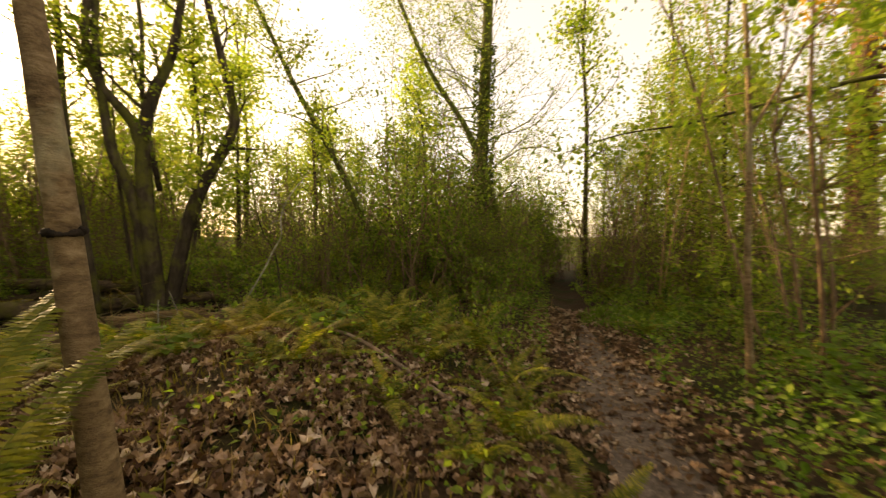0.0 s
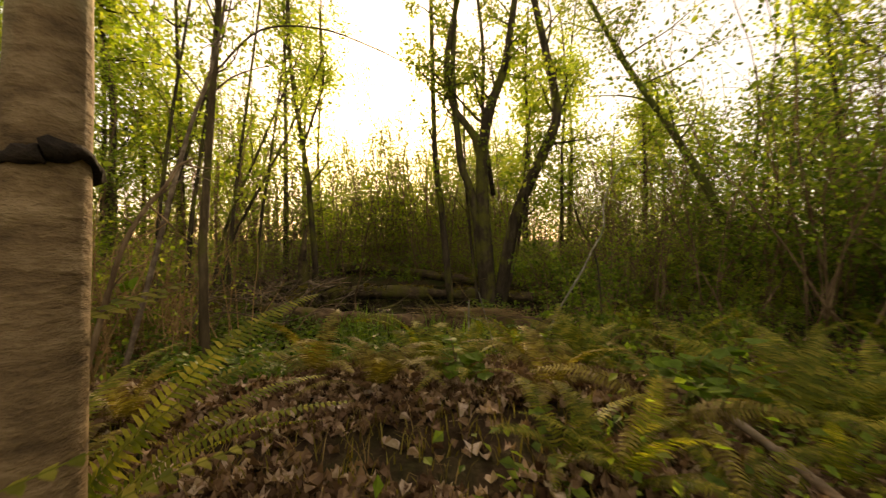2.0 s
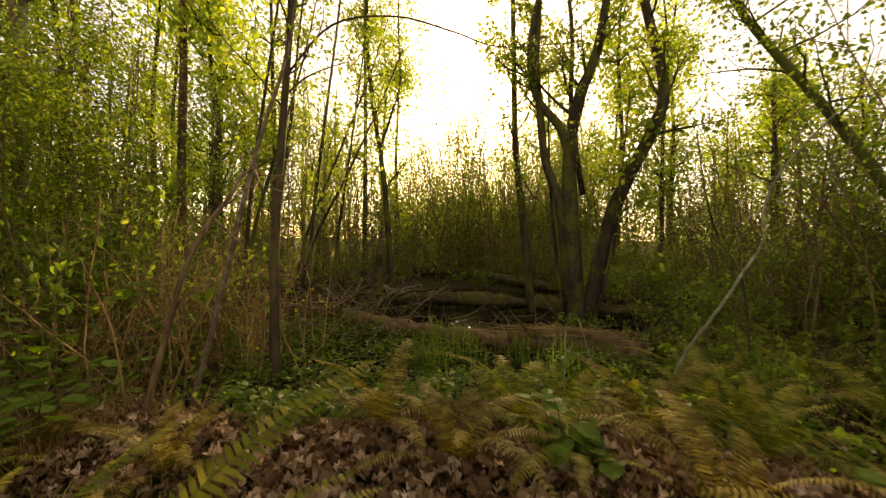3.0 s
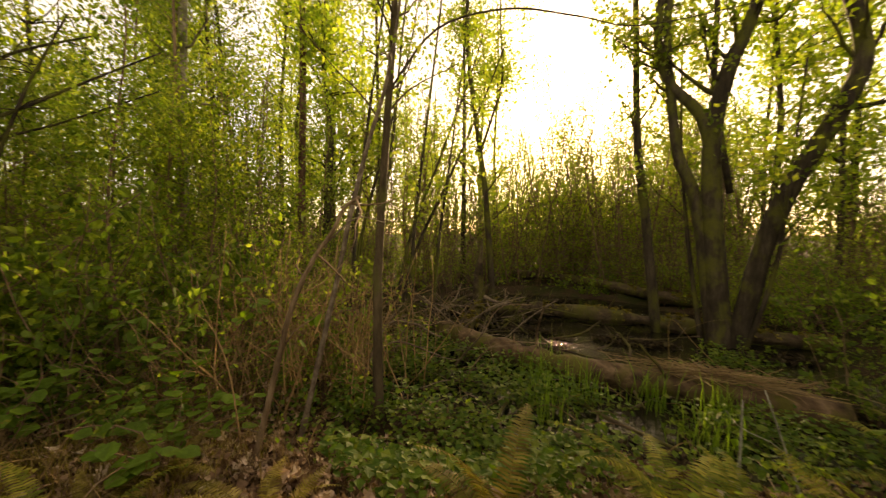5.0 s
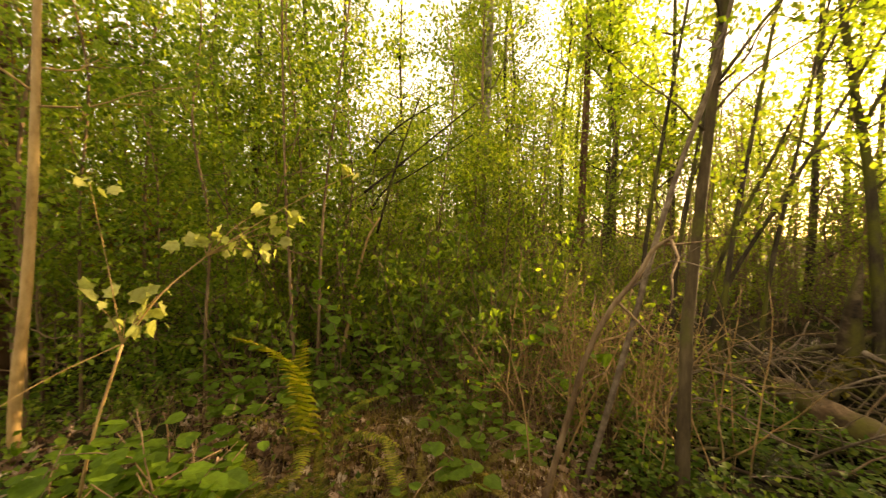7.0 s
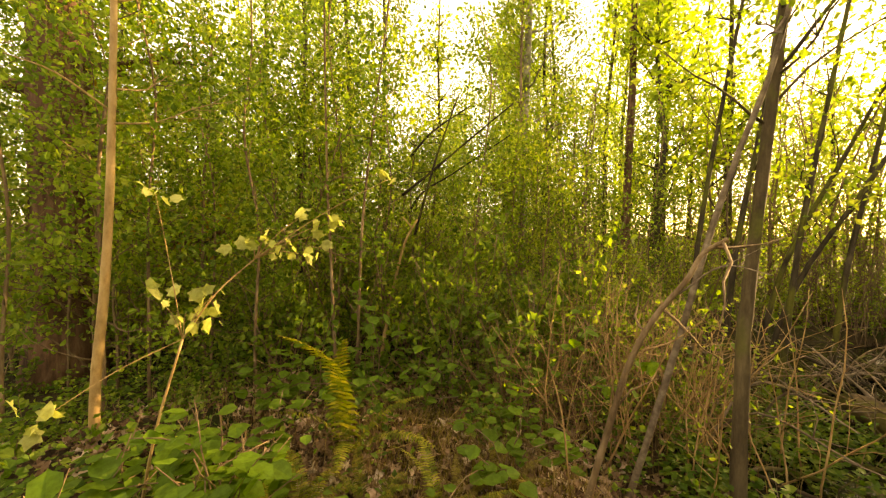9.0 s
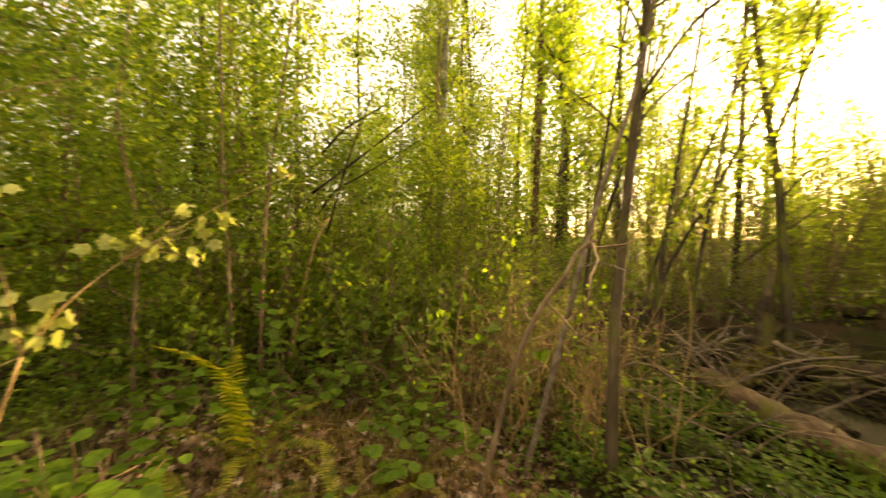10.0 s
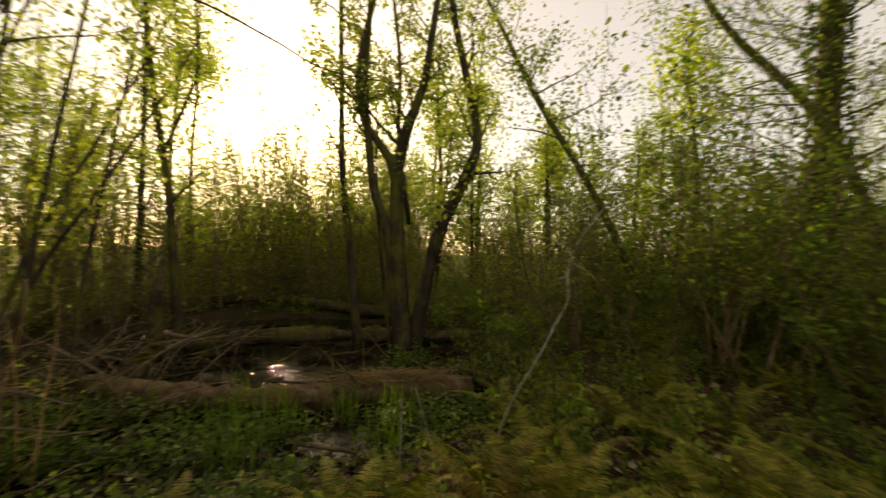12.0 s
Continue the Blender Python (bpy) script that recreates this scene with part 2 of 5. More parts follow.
    def mesh(self, name, material, smooth=True):
        m = bpy.data.meshes.new(name)
        m.from_pydata(np.concatenate(self.v).tolist(), [], self.f)
        m.materials.append(material)
        if smooth:
            m.polygons.foreach_set("use_smooth", [True] * len(m.polygons))
        m.update()
        return m


def part(name, pile, material, parent, label="", smooth=True):
    ob = new(name, pile.mesh(name, material, smooth))
    ob.parent = parent
    if label:
        ob["label"] = label
    return ob


def thing(name, at, label, category, group="", kind=""):
    ob = new(name)
    ob.empty_display_size = 0.2
    ob.matrix_basis = Matrix.Translation(at)
    return tagged(ob, label, category, group, kind)


def smooth_line(nodes, steps=4):
    """A Catmull-Rom line through nodes."""
    p = np.asarray(nodes, float)
    q = np.vstack([2 * p[0] - p[1], p, 2 * p[-1] - p[-2]])
    out = []
    for k in range(1, len(q) - 2):
        for s in np.linspace(0, 1, steps, endpoint=False):
            a, b, c, d = q[k - 1:k + 3]
            out.append(0.5 * (2 * b + (c - a) * s + (2 * a - 5 * b + 4 * c - d) * s**2 + (3 * b - a - 3 * c + d) * s**3))
    return np.vstack([out, p[-1:]])


def grow(start, way, length, steps=6, wobble=0.15, lift=0.0):
    p, d = np.array(start, float), np.array(way, float)
    d /= np.linalg.norm(d)
    pts = [p.copy()]
    for _ in range(steps):
        d = d + rng.normal(size=3) * wobble + [0, 0, lift]
        d /= np.linalg.norm(d)
        p = p + d * length / steps
        pts.append(p.copy())
    return np.array(pts)


def out_way(az, rise):
    return np.array([math.cos(az) * math.cos(rise), math.sin(az) * math.cos(rise), math.sin(rise)])


# ---- the lie of the land ----
WATER_LEVEL = 0.0


def step(a, b, x):
    t = np.clip((x - a) / (b - a), 0, 1)
    return t * t * (3 - 2 * t)


def land(x, y):
    x, y = np.asarray(x, float), np.asarray(y, float)
    low = 0.10 + 0.04 * step(-3.5, -6.0, x)
    z = low + 0.05 * np.sin(1.3 * x + 0.7 * y) * np.cos(0.9 * y - 0.4 * x) + 0.045 * np.sin(3.1 * x - 1.7) * np.sin(2.7 * y + 0.5)
    edge = -4.5 + 1.3 * step(0.8, 3.0, y)
    bank = step(edge - 1.0, edge + 0.4, x) * step(1.3, -0.9, x) * step(5.6, 3.4, y) * step(-4.5, -1.5, y)
    z = z + 0.36 * bank
    z = z + 0.16 * np.exp(-((x + 1.6) / 0.9) ** 2 - ((y - 3.3) / 0.9) ** 2)
    z = z + 0.14 * np.exp(-((x + 0.7) / 1.2) ** 2 - ((y - 4.3) / 1.3) ** 2)
    pond = ((x + 8.2) / 4.6) ** 2 + ((y - 6.1) / 4.4) ** 2
    z = z - 0.40 * (1 - step(0.6, 1.2, pond)) + (0.08 * np.sin(2.9 * x + 1.3 * y) * np.sin(2.6 * y - 1.1 * x + 1.0) + 0.05 * np.sin(6.1 * x - 2.0 * y) * np.sin(4.7 * y + 1.9 * x)) * (1 - step(1.0, 1.6, pond))
    trail = np.abs(x - (0.35 + 0.30 * y))
    z = z - 0.10 * np.exp(-(trail / 0.45) ** 2) * step(-8, 0, y)
    far = np.hypot(x, y)
    return z + 0.012 * np.maximum(far - 30, 0)


def land_z(x, y):
    return float(land(x, y))


def build_ground():
    axis = np.concatenate([-np.geomspace(900, 16, 26), np.linspace(-15.5, 9.5, 168), np.geomspace(10, 900, 28)])
    gx, gy = np.meshgrid(axis, axis + 2.0, indexing="ij")
    gz = land(gx, gy)
    near = np.hypot(gx + 2, gy - 3) < 14
    gz = gz + near * rng.normal(size=gz.shape) * 0.012
    n = len(axis)
    pile = Pile()
    idx = np.arange(n * n).reshape(n, n)
    quads = np.stack([idx[:-1, :-1], idx[1:, :-1], idx[1:, 1:], idx[:-1, 1:]], -1).reshape(-1, 4)
    pile.add(np.stack([gx, gy, gz], -1).reshape(-1, 3), quads.tolist())
    ob = new("ground", pile.mesh("ground", SOIL))
    tagged(ob, "dark forest floor of soil, rotted leaves and low moss", "ground", kind="structure")
    pile = Pile()
    x = np.linspace(-34, -2.9, 30)
    y = np.linspace(-22, 34, 40)
    wx, wy = np.meshgrid(x, y, indexing="ij")
    idx = np.arange(30 * 40).reshape(30, 40)
    quads = np.stack([idx[:-1, :-1], idx[1:, :-1], idx[1:, 1:], idx[:-1, 1:]], -1).reshape(-1, 4)
    pile.add(np.stack([wx, wy, 0 * wx + WATER_LEVEL], -1).reshape(-1, 3), quads.tolist())
    ob = new("water", pile.mesh("water", WATER))
    tagged(ob, "still dark swamp water that mirrors the bright sky", "water", kind="structure")


build_ground()


# ---- trees ----
rng = np.random.default_rng(21)


def branchy(pile, crown, line, radii, first, count, reach, rise, leaf_count, twigs=4, az=None, spread=0.12, thin=0.35, bark=None, root=None):
    """Limbs and twigs along a trunk line; leaf places are added to crown."""
    n = len(line)
    for k in range(count):
        f = first + (0.97 - first) * (k + rng.random()) / count
        i = min(int(f * (n - 1)), n - 2)
        base = line[i] + (line[i + 1] - line[i]) * (f * (n - 1) - i)
        a = rng.uniform(0, 2 * np.pi) if az is None else rng.normal(az, 0.9)
        length = reach * (1.15 - 0.75 * f) * rng.uniform(0.6, 1.2)
        limb = grow(base, out_way(a, rise + rng.normal(0, 0.25)), length, 6, 0.16, 0.05)
        r = max(radii[i] * thin, 0.006)
        own = pile is None
        if own:
            pile = Pile()
        pile.tube(limb, np.linspace(r, r * 0.25, 7), 4)
        for _ in range(twigs):
            j = rng.integers(2, 7)
            tw = grow(limb[j], limb[j] - limb[j - 1] + rng.normal(size=3) * 0.35 * length / 6, length * rng.uniform(0.25, 0.5), 3, 0.25, 0.03)
            pile.tube(tw, np.linspace(r * 0.35, r * 0.12, 4), 3)
            m = leaf_count // twigs
            s = rng.uniform(0.15, 1, size=m)
            idx = np.minimum((s * 3).astype(int), 2)
            pos = tw[idx] + (tw[idx + 1] - tw[idx]) * (s * 3 - idx)[:, None]
            crown.append(pos + rng.normal(size=(m, 3)) * spread)
        if own:
            part("limb", pile, bark, root)
            pile = None


def tree(name, at, lines, bark, leaf, leaf_size, label, first=0.35, count=16, reach=2.0, rise=0.6, leaf_count=60, twigs=4,
         sides=9, shape="diamond", group="", lump=0.05, spread=0.12, leafy=True, joined=False, thin=0.35):
    """lines: for each stem its nodes (from the root) and the radii at its foot and top."""
    root = thing(name, at, label, "tree", group)
    crown = []
    boughs = Pile()
    for k, (nodes, r0, r1) in enumerate(lines):
        line = smooth_line(nodes)
        radii = np.linspace(r0, r1, len(line))
        if k == 0:
            radii[0] *= 1.5
            radii[1] *= 1.15
        pile = Pile()
        pile.tube(line, radii, sides, lump)
        part("trunk" if k == 0 else "stem", pile, bark, root)
        branchy(boughs if joined else None, crown, line, radii, first, count, reach, rise, leaf_count, twigs, None, spread, thin, bark, root)
    if boughs.n:
        tagged(part("branchwork", boughs, bark, root), kind="stuff")
    if leafy and crown:
        pile = Pile()
        pile.leaves(np.concatenate(crown), leaf_size, shape=shape)
        part("crown", pile, leaf, root, smooth=False)
    return root


def straight(height, lean=(0, 0), bow=0.15, nodes=6):
    z = np.linspace(-0.15, height, nodes)
    f = z / height
    return [(lean[0] * f[k] + rng.normal(0, bow) * f[k] * 0.6, lean[1] * f[k] + rng.normal(0, bow) * f[k] * 0.6, z[k]) for k in range(nodes)]


def rel(nodes, at):
    return [(x - at[0], y - at[1], z - at[2]) for x, y, z in nodes]


# young alder close to the trail, with a dark ring of bark
spot = (-1.27, 1.485, land_z(-1.27, 1.485))
alder = tree("alder_tree", spot, [(rel([(-1.25, 1.48, 0.25), (-1.30, 1.49, 0.7), (-1.37, 1.5, 1.15), (-1.43, 1.51, 1.56), (-1.51, 1.52, 2.1), (-1.62, 1.55, 2.8), (-2.0, 1.7, 6.0), (-2.1, 1.8, 9.0)], spot), 0.058, 0.03)],
             BARK_ALDER, LEAF_SPRING, 0.07, "smooth brown alder trunk with a dark bark ring", 0.84, 12, 2.6, 0.6, 80, sides=20, lump=0.012)
pile = Pile()
a = np.arange(29) * 2 * np.pi / 28
centre = np.array((-1.43, 1.51, 1.57)) - spot
pile.tube(np.stack([0.048 * np.cos(a), 0.048 * np.sin(a), 0.008 * np.sin(2 * a) + 0.006 * np.cos(a)], -1) + centre, 0.011 + 0.004 * np.sin(3 * a + 1), 8, 0.25)
part("bark_ring", pile, FUNGUS, alder, "rough dark scar round the trunk")

# old willow with many stems at the edge of the water
spot = (-6.55, 8.3, -0.1)
willow_stems = [
    ([(-6.55, 8.35, -0.4), (-6.67, 8.27, 1.52), (-6.74, 8.22, 3.25), (-6.59, 8.33, 4.33), (-6.31, 8.54, 5.26), (-6.11, 8.67, 6.69), (-5.9, 8.8, 8.4)], 0.20, 0.05),
    ([(-6.62, 8.3, -0.3), (-6.88, 8.1, 2.22), (-7.12, 7.88, 3.16), (-7.24, 7.8, 4.35), (-7.30, 7.76, 5.3), (-7.25, 7.8, 7.18), (-7.3, 7.7, 8.6)], 0.12, 0.04),
    ([(-6.70, 8.25, 2.9), (-6.86, 8.11, 3.73), (-7.19, 7.81, 4.28), (-7.35, 7.66, 4.83), (-7.37, 7.64, 5.66), (-7.1, 7.81, 7.18), (-7.1, 7.9, 8.6)], 0.11, 0.05),
    ([(-6.45, 8.45, -0.4), (-6.15, 8.65, 1.52), (-5.87, 8.83, 2.51), (-5.41, 9.08, 3.56), (-5.25, 9.16, 4.23), (-5.47, 9.05, 5.4), (-5.75, 8.89, 6.8), (-5.9, 8.8, 8.2)], 0.17, 0.06),
    ([(-6.60, 8.5, 2.45), (-6.85, 8.38, 4.24), (-6.85, 8.39, 5.67), (-6.99, 8.27, 7.25), (-7.0, 8.2, 8.5)], 0.06, 0.03),
    ([(-7.57, 8.01, -0.3), (-7.76, 7.81, 2.13), (-7.87, 7.69, 3.38), (-7.92, 7.64, 5.01), (-7.97, 7.58, 7.53), (-8.0, 7.5, 9.0)], 0.10, 0.04),
    ([(-6.35, 8.5, -0.3), (-5.9, 8.55, 1.2), (-5.7, 8.5, 2.6), (-5.6, 8.6, 4.2)], 0.045, 0.015),
    ([(-6.75, 8.2, -0.3), (-7.2, 8.3, 1.6), (-7.5, 8.4, 3.4), (-7.55, 8.4, 5.4)], 0.05, 0.015),
]
willow_stems = [([(x + 0.075, y + 0.066, z * 1.1) for x, y, z in n], a, b) for n, a, b in willow_stems]
tree("willow_tree", spot, [(rel(n, spot), a, b) for n, a, b in willow_stems], BARK_DARK, LEAF_SPRING, 0.10,
     "old willow with many dark crooked stems at the water", 0.40, 12, 1.7, 0.7, 110, 4, 10, "diamond")

# slim tree standing on the root mound of the fallen log
spot = (-9.14, 5.14, 0.1)
tree("slim_tree", spot, [(rel([(-9.12, 5.18, -0.2), (-9.14, 5.14, 0.8), (-9.18, 5.06, 2.04), (-9.22, 4.95, 3.27), (-9.27, 4.8, 4.26), (-9.34, 4.6, 5.98), (-9.35, 4.57, 7.5), (-9.35, 4.6, 9.3)], spot), 0.085, 0.03),
     (rel([(-9.24, 4.88, 3.77), (-9.14, 5.12, 4.6), (-9.06, 5.3, 5.4), (-9.1, 5.25, 6.75), (-9.1, 5.3, 8.0)], spot), 0.035, 0.012)],
     BARK_DARK, LEAF_SPRING, 0.07, "slim dark tree beside a fallen mossy log", 0.3, 18, 1.2, 0.7, 60)

# near bowed tree by the dry thicket, with its pale leaning partner
spot = (-5.03, 2.25, 0.0)
bowed = tree("bowed_tree", spot, [(rel([(-5.03, 2.26, -0.3), (-5.03, 2.25, 0.54), (-5.03, 2.24, 1.37), (-5.03, 2.26, 1.84), (-5.02, 2.31, 2.75), (-5.01, 2.37, 3.68), (-5.01, 2.42, 4.54), (-5.0, 2.6, 6.2), (-5.0, 2.7, 7.6)], spot), 0.052, 0.018)],
     BARK_BROWN, LEAF_SPRING, 0.06, "slim bowed brown tree in the dry thicket", 0.5, 20, 1.5, 0.5, 70)
pile = Pile()
arch = smooth_line(rel([(-5.02, 2.34, 3.2), (-4.9, 2.75, 3.75), (-4.6, 3.3, 3.85), (-4.3, 3.8, 3.7), (-4.05, 4.2, 3.55), (-3.6, 4.9, 3.6)], spot), 5)
pile.tube(arch, np.linspace(0.013, 0.004, len(arch)), 5)
part("limb", pile, BARK_DARK, bowed, "long thin bare arching limb")
spot = (-8.9, 2.9, 0.0)
clump = []
for k in range(7):
    ox, oy, lean, tall = rng.normal(0, 0.45), rng.normal(0, 0.45), rng.uniform(0.7, 2.3), rng.uniform(5.5, 8.5)
    clump.append(([(ox, oy, -0.2), (ox, oy + 0.15 * lean, tall * 0.25), (ox - 0.1, oy + 0.45 * lean, tall * 0.5), (ox - 0.2, oy + 0.8 * lean + rng.normal(0, 0.1), tall * 0.78), (ox - 0.2, oy + lean, tall)], rng.uniform(0.03, 0.05), 0.012))
tree("leaning_clump", spot, clump, BARK_DARK, LEAF_SPRING, 0.09, "clump of thin brown stems leaning over the swamp", 0.3, 7, 1.2, 0.6, 46)

# bough of a tree beside the trail, hanging over it
spot = (6.0, 4.3, land_z(6.0, 4.3))
over = tree("overhanging_tree", spot, [(straight(9, (0.2, 0.2), 0.1), 0.09, 0.03)], BARK_DARK, LEAF_SPRING, 0.10, "slim tree with a bough over the trail", 0.5, 12, 1.6, 0.5, 60)
bough = smooth_line(rel([(6.05, 4.35, 2.9), (5.39, 4.57, 3.53), (4.74, 5.27, 3.53), (3.85, 6.0, 3.42), (2.99, 6.52, 3.39), (2.15, 6.85, 3.15)], spot), 5)
pile = Pile()
pile.tube(bough, np.linspace(0.035, 0.006, len(bough)), 6)
limb = part("limb", pile, BARK_DARK, over, "long dark bough hanging over the trail")
pile = Pile()
q = rng.integers(8, len(bough), 260)
pile.leaves(bough[q] + rng.normal(size=(260, 3)) * [0.28, 0.28, 0.14], 0.10, width=0.7, hang=0.6, shape="oval")
tagged(part("foliage", pile, LEAF_SPRING, limb, smooth=False), kind="stuff")

for nodes in ([(-4.63, -1.33, 0.3), (-4.62, -1.34, 0.7), (-4.58, -1.38, 1.91), (-4.55, -1.41, 2.84), (-4.52, -1.43, 4.65), (-4.5, -1.4, 6.6)], [(-4.79, -1.18, 0.3), (-4.8, -1.18, 0.68), (-4.82, -1.15, 2.1), (-4.88, -1.1, 2.99), (-5.02, -0.95, 4.77), (-5.1, -0.85, 6.2)]):
    spot = (nodes[0][0], nodes[0][1], land_z(nodes[0][0], nodes[0][1]))
    tree("thin_sapling", spot, [(rel(nodes, spot), 0.021, 0.008)], BARK_TWIG, LEAF_GREEN, 0.06, "thin grey-brown sapling with sparse leaves", 0.35, 14, 1.0, 0.4, 60, shape="oval")

# pale birch, a bare snag and other single trees behind the thicket
spot = (-10.3, -1.25, land_z(-10.3, -1.25))
tree("birch_tree", spot, [(straight(12, (0, 0.1), 0.08), 0.115, 0.05)], BARK_BIRCH, LEAF_SPRING, 0.10, "pale slim birch with spring leaves", 0.3, 22, 2.0, 0.5, 60)
spot = (-13.9, 0.66, land_z(-13.9, 0.66))
tree("dead_snag", spot, [(straight(11.0, (0, 0.1), 0.04), 0.13, 0.08)], BARK_FIR, LEAF_SPRING, 0.1, "tall bare grey-brown tree snag", 0.6, 5, 0.9, 0.4, 20, leafy=False)
spot = (1.34, 13.4, land_z(1.34, 13.4))
ivy_tree = tree("ivy_tree", spot, [([(-0.08, 0, -0.3), (0, 0, 3), (0.15, 0, 6.5), (0.28, 0, 10), (0.4, 0, 14)], 0.27, 0.15),
     ([(1.0, -1.5, -0.2), (0.25, -1.5, 2.8), (-0.5, -1.5, 4.9), (-1.8, -1.4, 7.0), (-2.7, -1.5, 9), (-3.3, -1.5, 10.5)], 0.13, 0.04)],
     BARK_MOSS, LEAF_SPRING, 0.075, "tall tree with a mossy ivy-green trunk and a leaning stem", 0.2, 50, 3.6, 0.4, 150, 9, spread=0.24, thin=0.14)
pile = Pile()
a, zz = rng.uniform(0, 6.28, 2600), 8.5 * rng.random(2600) ** 1.1
rr = 0.30 + 0.10 * rng.random(2600)
pile.leaves(np.stack([rr * np.cos(a) + 0.02 * zz, rr * np.sin(a), zz], -1), 0.11, width=0.8, hang=0.6)
part("ivy", pile, LEAF_DARK, ivy_tree, "dark green ivy wrapped round the trunk", smooth=False)
spot = (-1.6, 11.6, land_z(-1.6, 11.6))
tree("leaning_tree", spot, [(rel([(-1.55, 11.6, -0.2), (-3.05, 11.6, 3.4), (-4.5, 11.6, 6.1), (-5.2, 11.6, 7.6), (-6.5, 11.5, 10.5)], spot), 0.105, 0.05)],
     BARK_MOSS, LEAF_SPRING, 0.10, "leaning tree with a mossy trunk and pale leaves", 0.25, 24, 2.4, 0.5, 130, spread=0.25)
spot = (-3.3, -5.1, land_z(-3.3, -5.1))
tree("fir_tree", spot, [(straight(16, (0, 0), 0.05), 0.36, 0.2)], BARK_FIR, LEAF_ORANGE, 0.12, "big fir trunk with rough red-brown bark", 0.12, 24, 1.8, 0.1, 80, sides=16, spread=0.2)
spot = (16.0, 14.0, land_z(16, 14))
tree("fir_tree", spot, [(straight(18, (0, 0), 0.05), 0.45, 0.25)], BARK_FIR, LEAF_ORANGE, 0.2, "big fir trunk with orange-brown bark and amber sprays", 0.15, 30, 3.5, 0.0, 100, sides=14, spread=0.3)
spot = (2.9, 3.75, land_z(2.9, 3.75))
sapling = tree("forked_sapling", spot, [([(0.1, 0.05, -0.1), (0.0, 0, 1.2), (-0.05, -0.05, 2.6), (-0.1, 0, 4.2), (-0.2, 0, 6)], 0.034, 0.014),
     ([(-0.05, -0.05, 2.5), (0.3, -0.15, 3.2), (0.8, -0.3, 4.2)], 0.018, 0.006)], BARK_ALDER, LEAF_SPRING, 0.09,
     "slim forked sapling standing beside the trail", 0.5, 9, 1.3, 0.4, 36, sides=8, shape="oval")
spot = (-2.77, -1.97, land_z(-2.77, -1.97))
pole = tree("bare_pole_sapling", spot, [(rel([(-2.76, -1.97, 0.1), (-2.78, -1.97, 0.88), (-2.84, -1.96, 1.63), (-2.88, -1.95, 2.39), (-2.9, -1.94, 3.05), (-2.92, -1.93, 3.93), (-2.93, -1.93, 4.8), (-2.95, -1.9, 6.5)], spot), 0.038, 0.016)],
     BARK_POLE, LEAF_GREEN, 0.07, "straight tan sapling lit by low sun", 0.5, 6, 1.2, 0.5, 40, sides=10, lump=0.03)
pile = Pile()
twig = smooth_line(rel([(-2.89, -1.94, 3.06), (-2.61, -2.01, 3.26), (-2.37, -2.05, 3.31)], spot))
pile.tube(twig, np.linspace(0.01, 0.004, len(twig)), 5)
part("limb", pile, BARK_POLE, pole)


# ---- woods behind: a few kinds, copied ----
rng = np.random.default_rng(22)


def wood_kind(height, r, bark, leaf, size, first, count, reach, leaf_count, label, stems=1, spread=0.18, shape="diamond"):
    lines = []
    for k in range(stems):
        az = rng.uniform(0, 6.28)
        s = 0.0 if stems == 1 else rng.uniform(0.6, 1.6)
        lines.append((straight(height * rng.uniform(0.8, 1.0), (s * math.cos(az), s * math.sin(az)), 0.2), r * rng.uniform(0.7, 1.0), r * 0.25))
    return tree("woodland_tree", (0, 0, 0), lines, bark, leaf, size, label, first, count, reach, 0.6, leaf_count, 3, 6, group="trees of the wood", spread=spread, joined=True, shape=shape)


kinds = [
    wood_kind(13, 0.10, BARK_DARK, LEAF_SPRING, 0.085, 0.2, 34, 2.0, 130, "thin dark woodland tree with pale spring leaves"),
    wood_kind(11, 0.07, BARK_TWIG, LEAF_SPRING, 0.08, 0.15, 32, 1.6, 130, "thin brown woodland tree with yellow-green leaves"),
    wood_kind(12, 0.08, BARK_DARK, LEAF_SPRING, 0.085, 0.15, 34, 1.9, 130, "thin woodland tree with green leaves"),
    wood_kind(8, 0.05, BARK_TWIG, LEAF_SPRING, 0.07, 0.25, 12, 1.3, 80, "clump of thin leaning woodland stems", 4),
    wood_kind(6, 0.028, BARK_TWIG, LEAF_GREEN, 0.06, 0.12, 26, 0.9, 80, "slender sapling with small green leaves", 1, 0.12, "oval"),
    wood_kind(6.5, 0.026, BARK_POLE, LEAF_SPRING, 0.07, 0.3, 14, 0.8, 40, "slender tan sapling with few leaves", 2, 0.12, "oval"),
    wood_kind(5.0, 0.03, BARK_TWIG, LEAF_SPRING, 0.065, 0.1, 24, 2.0, 130, "spreading vine maple with layered green leaves", 1, 0.16, "oval"),
]


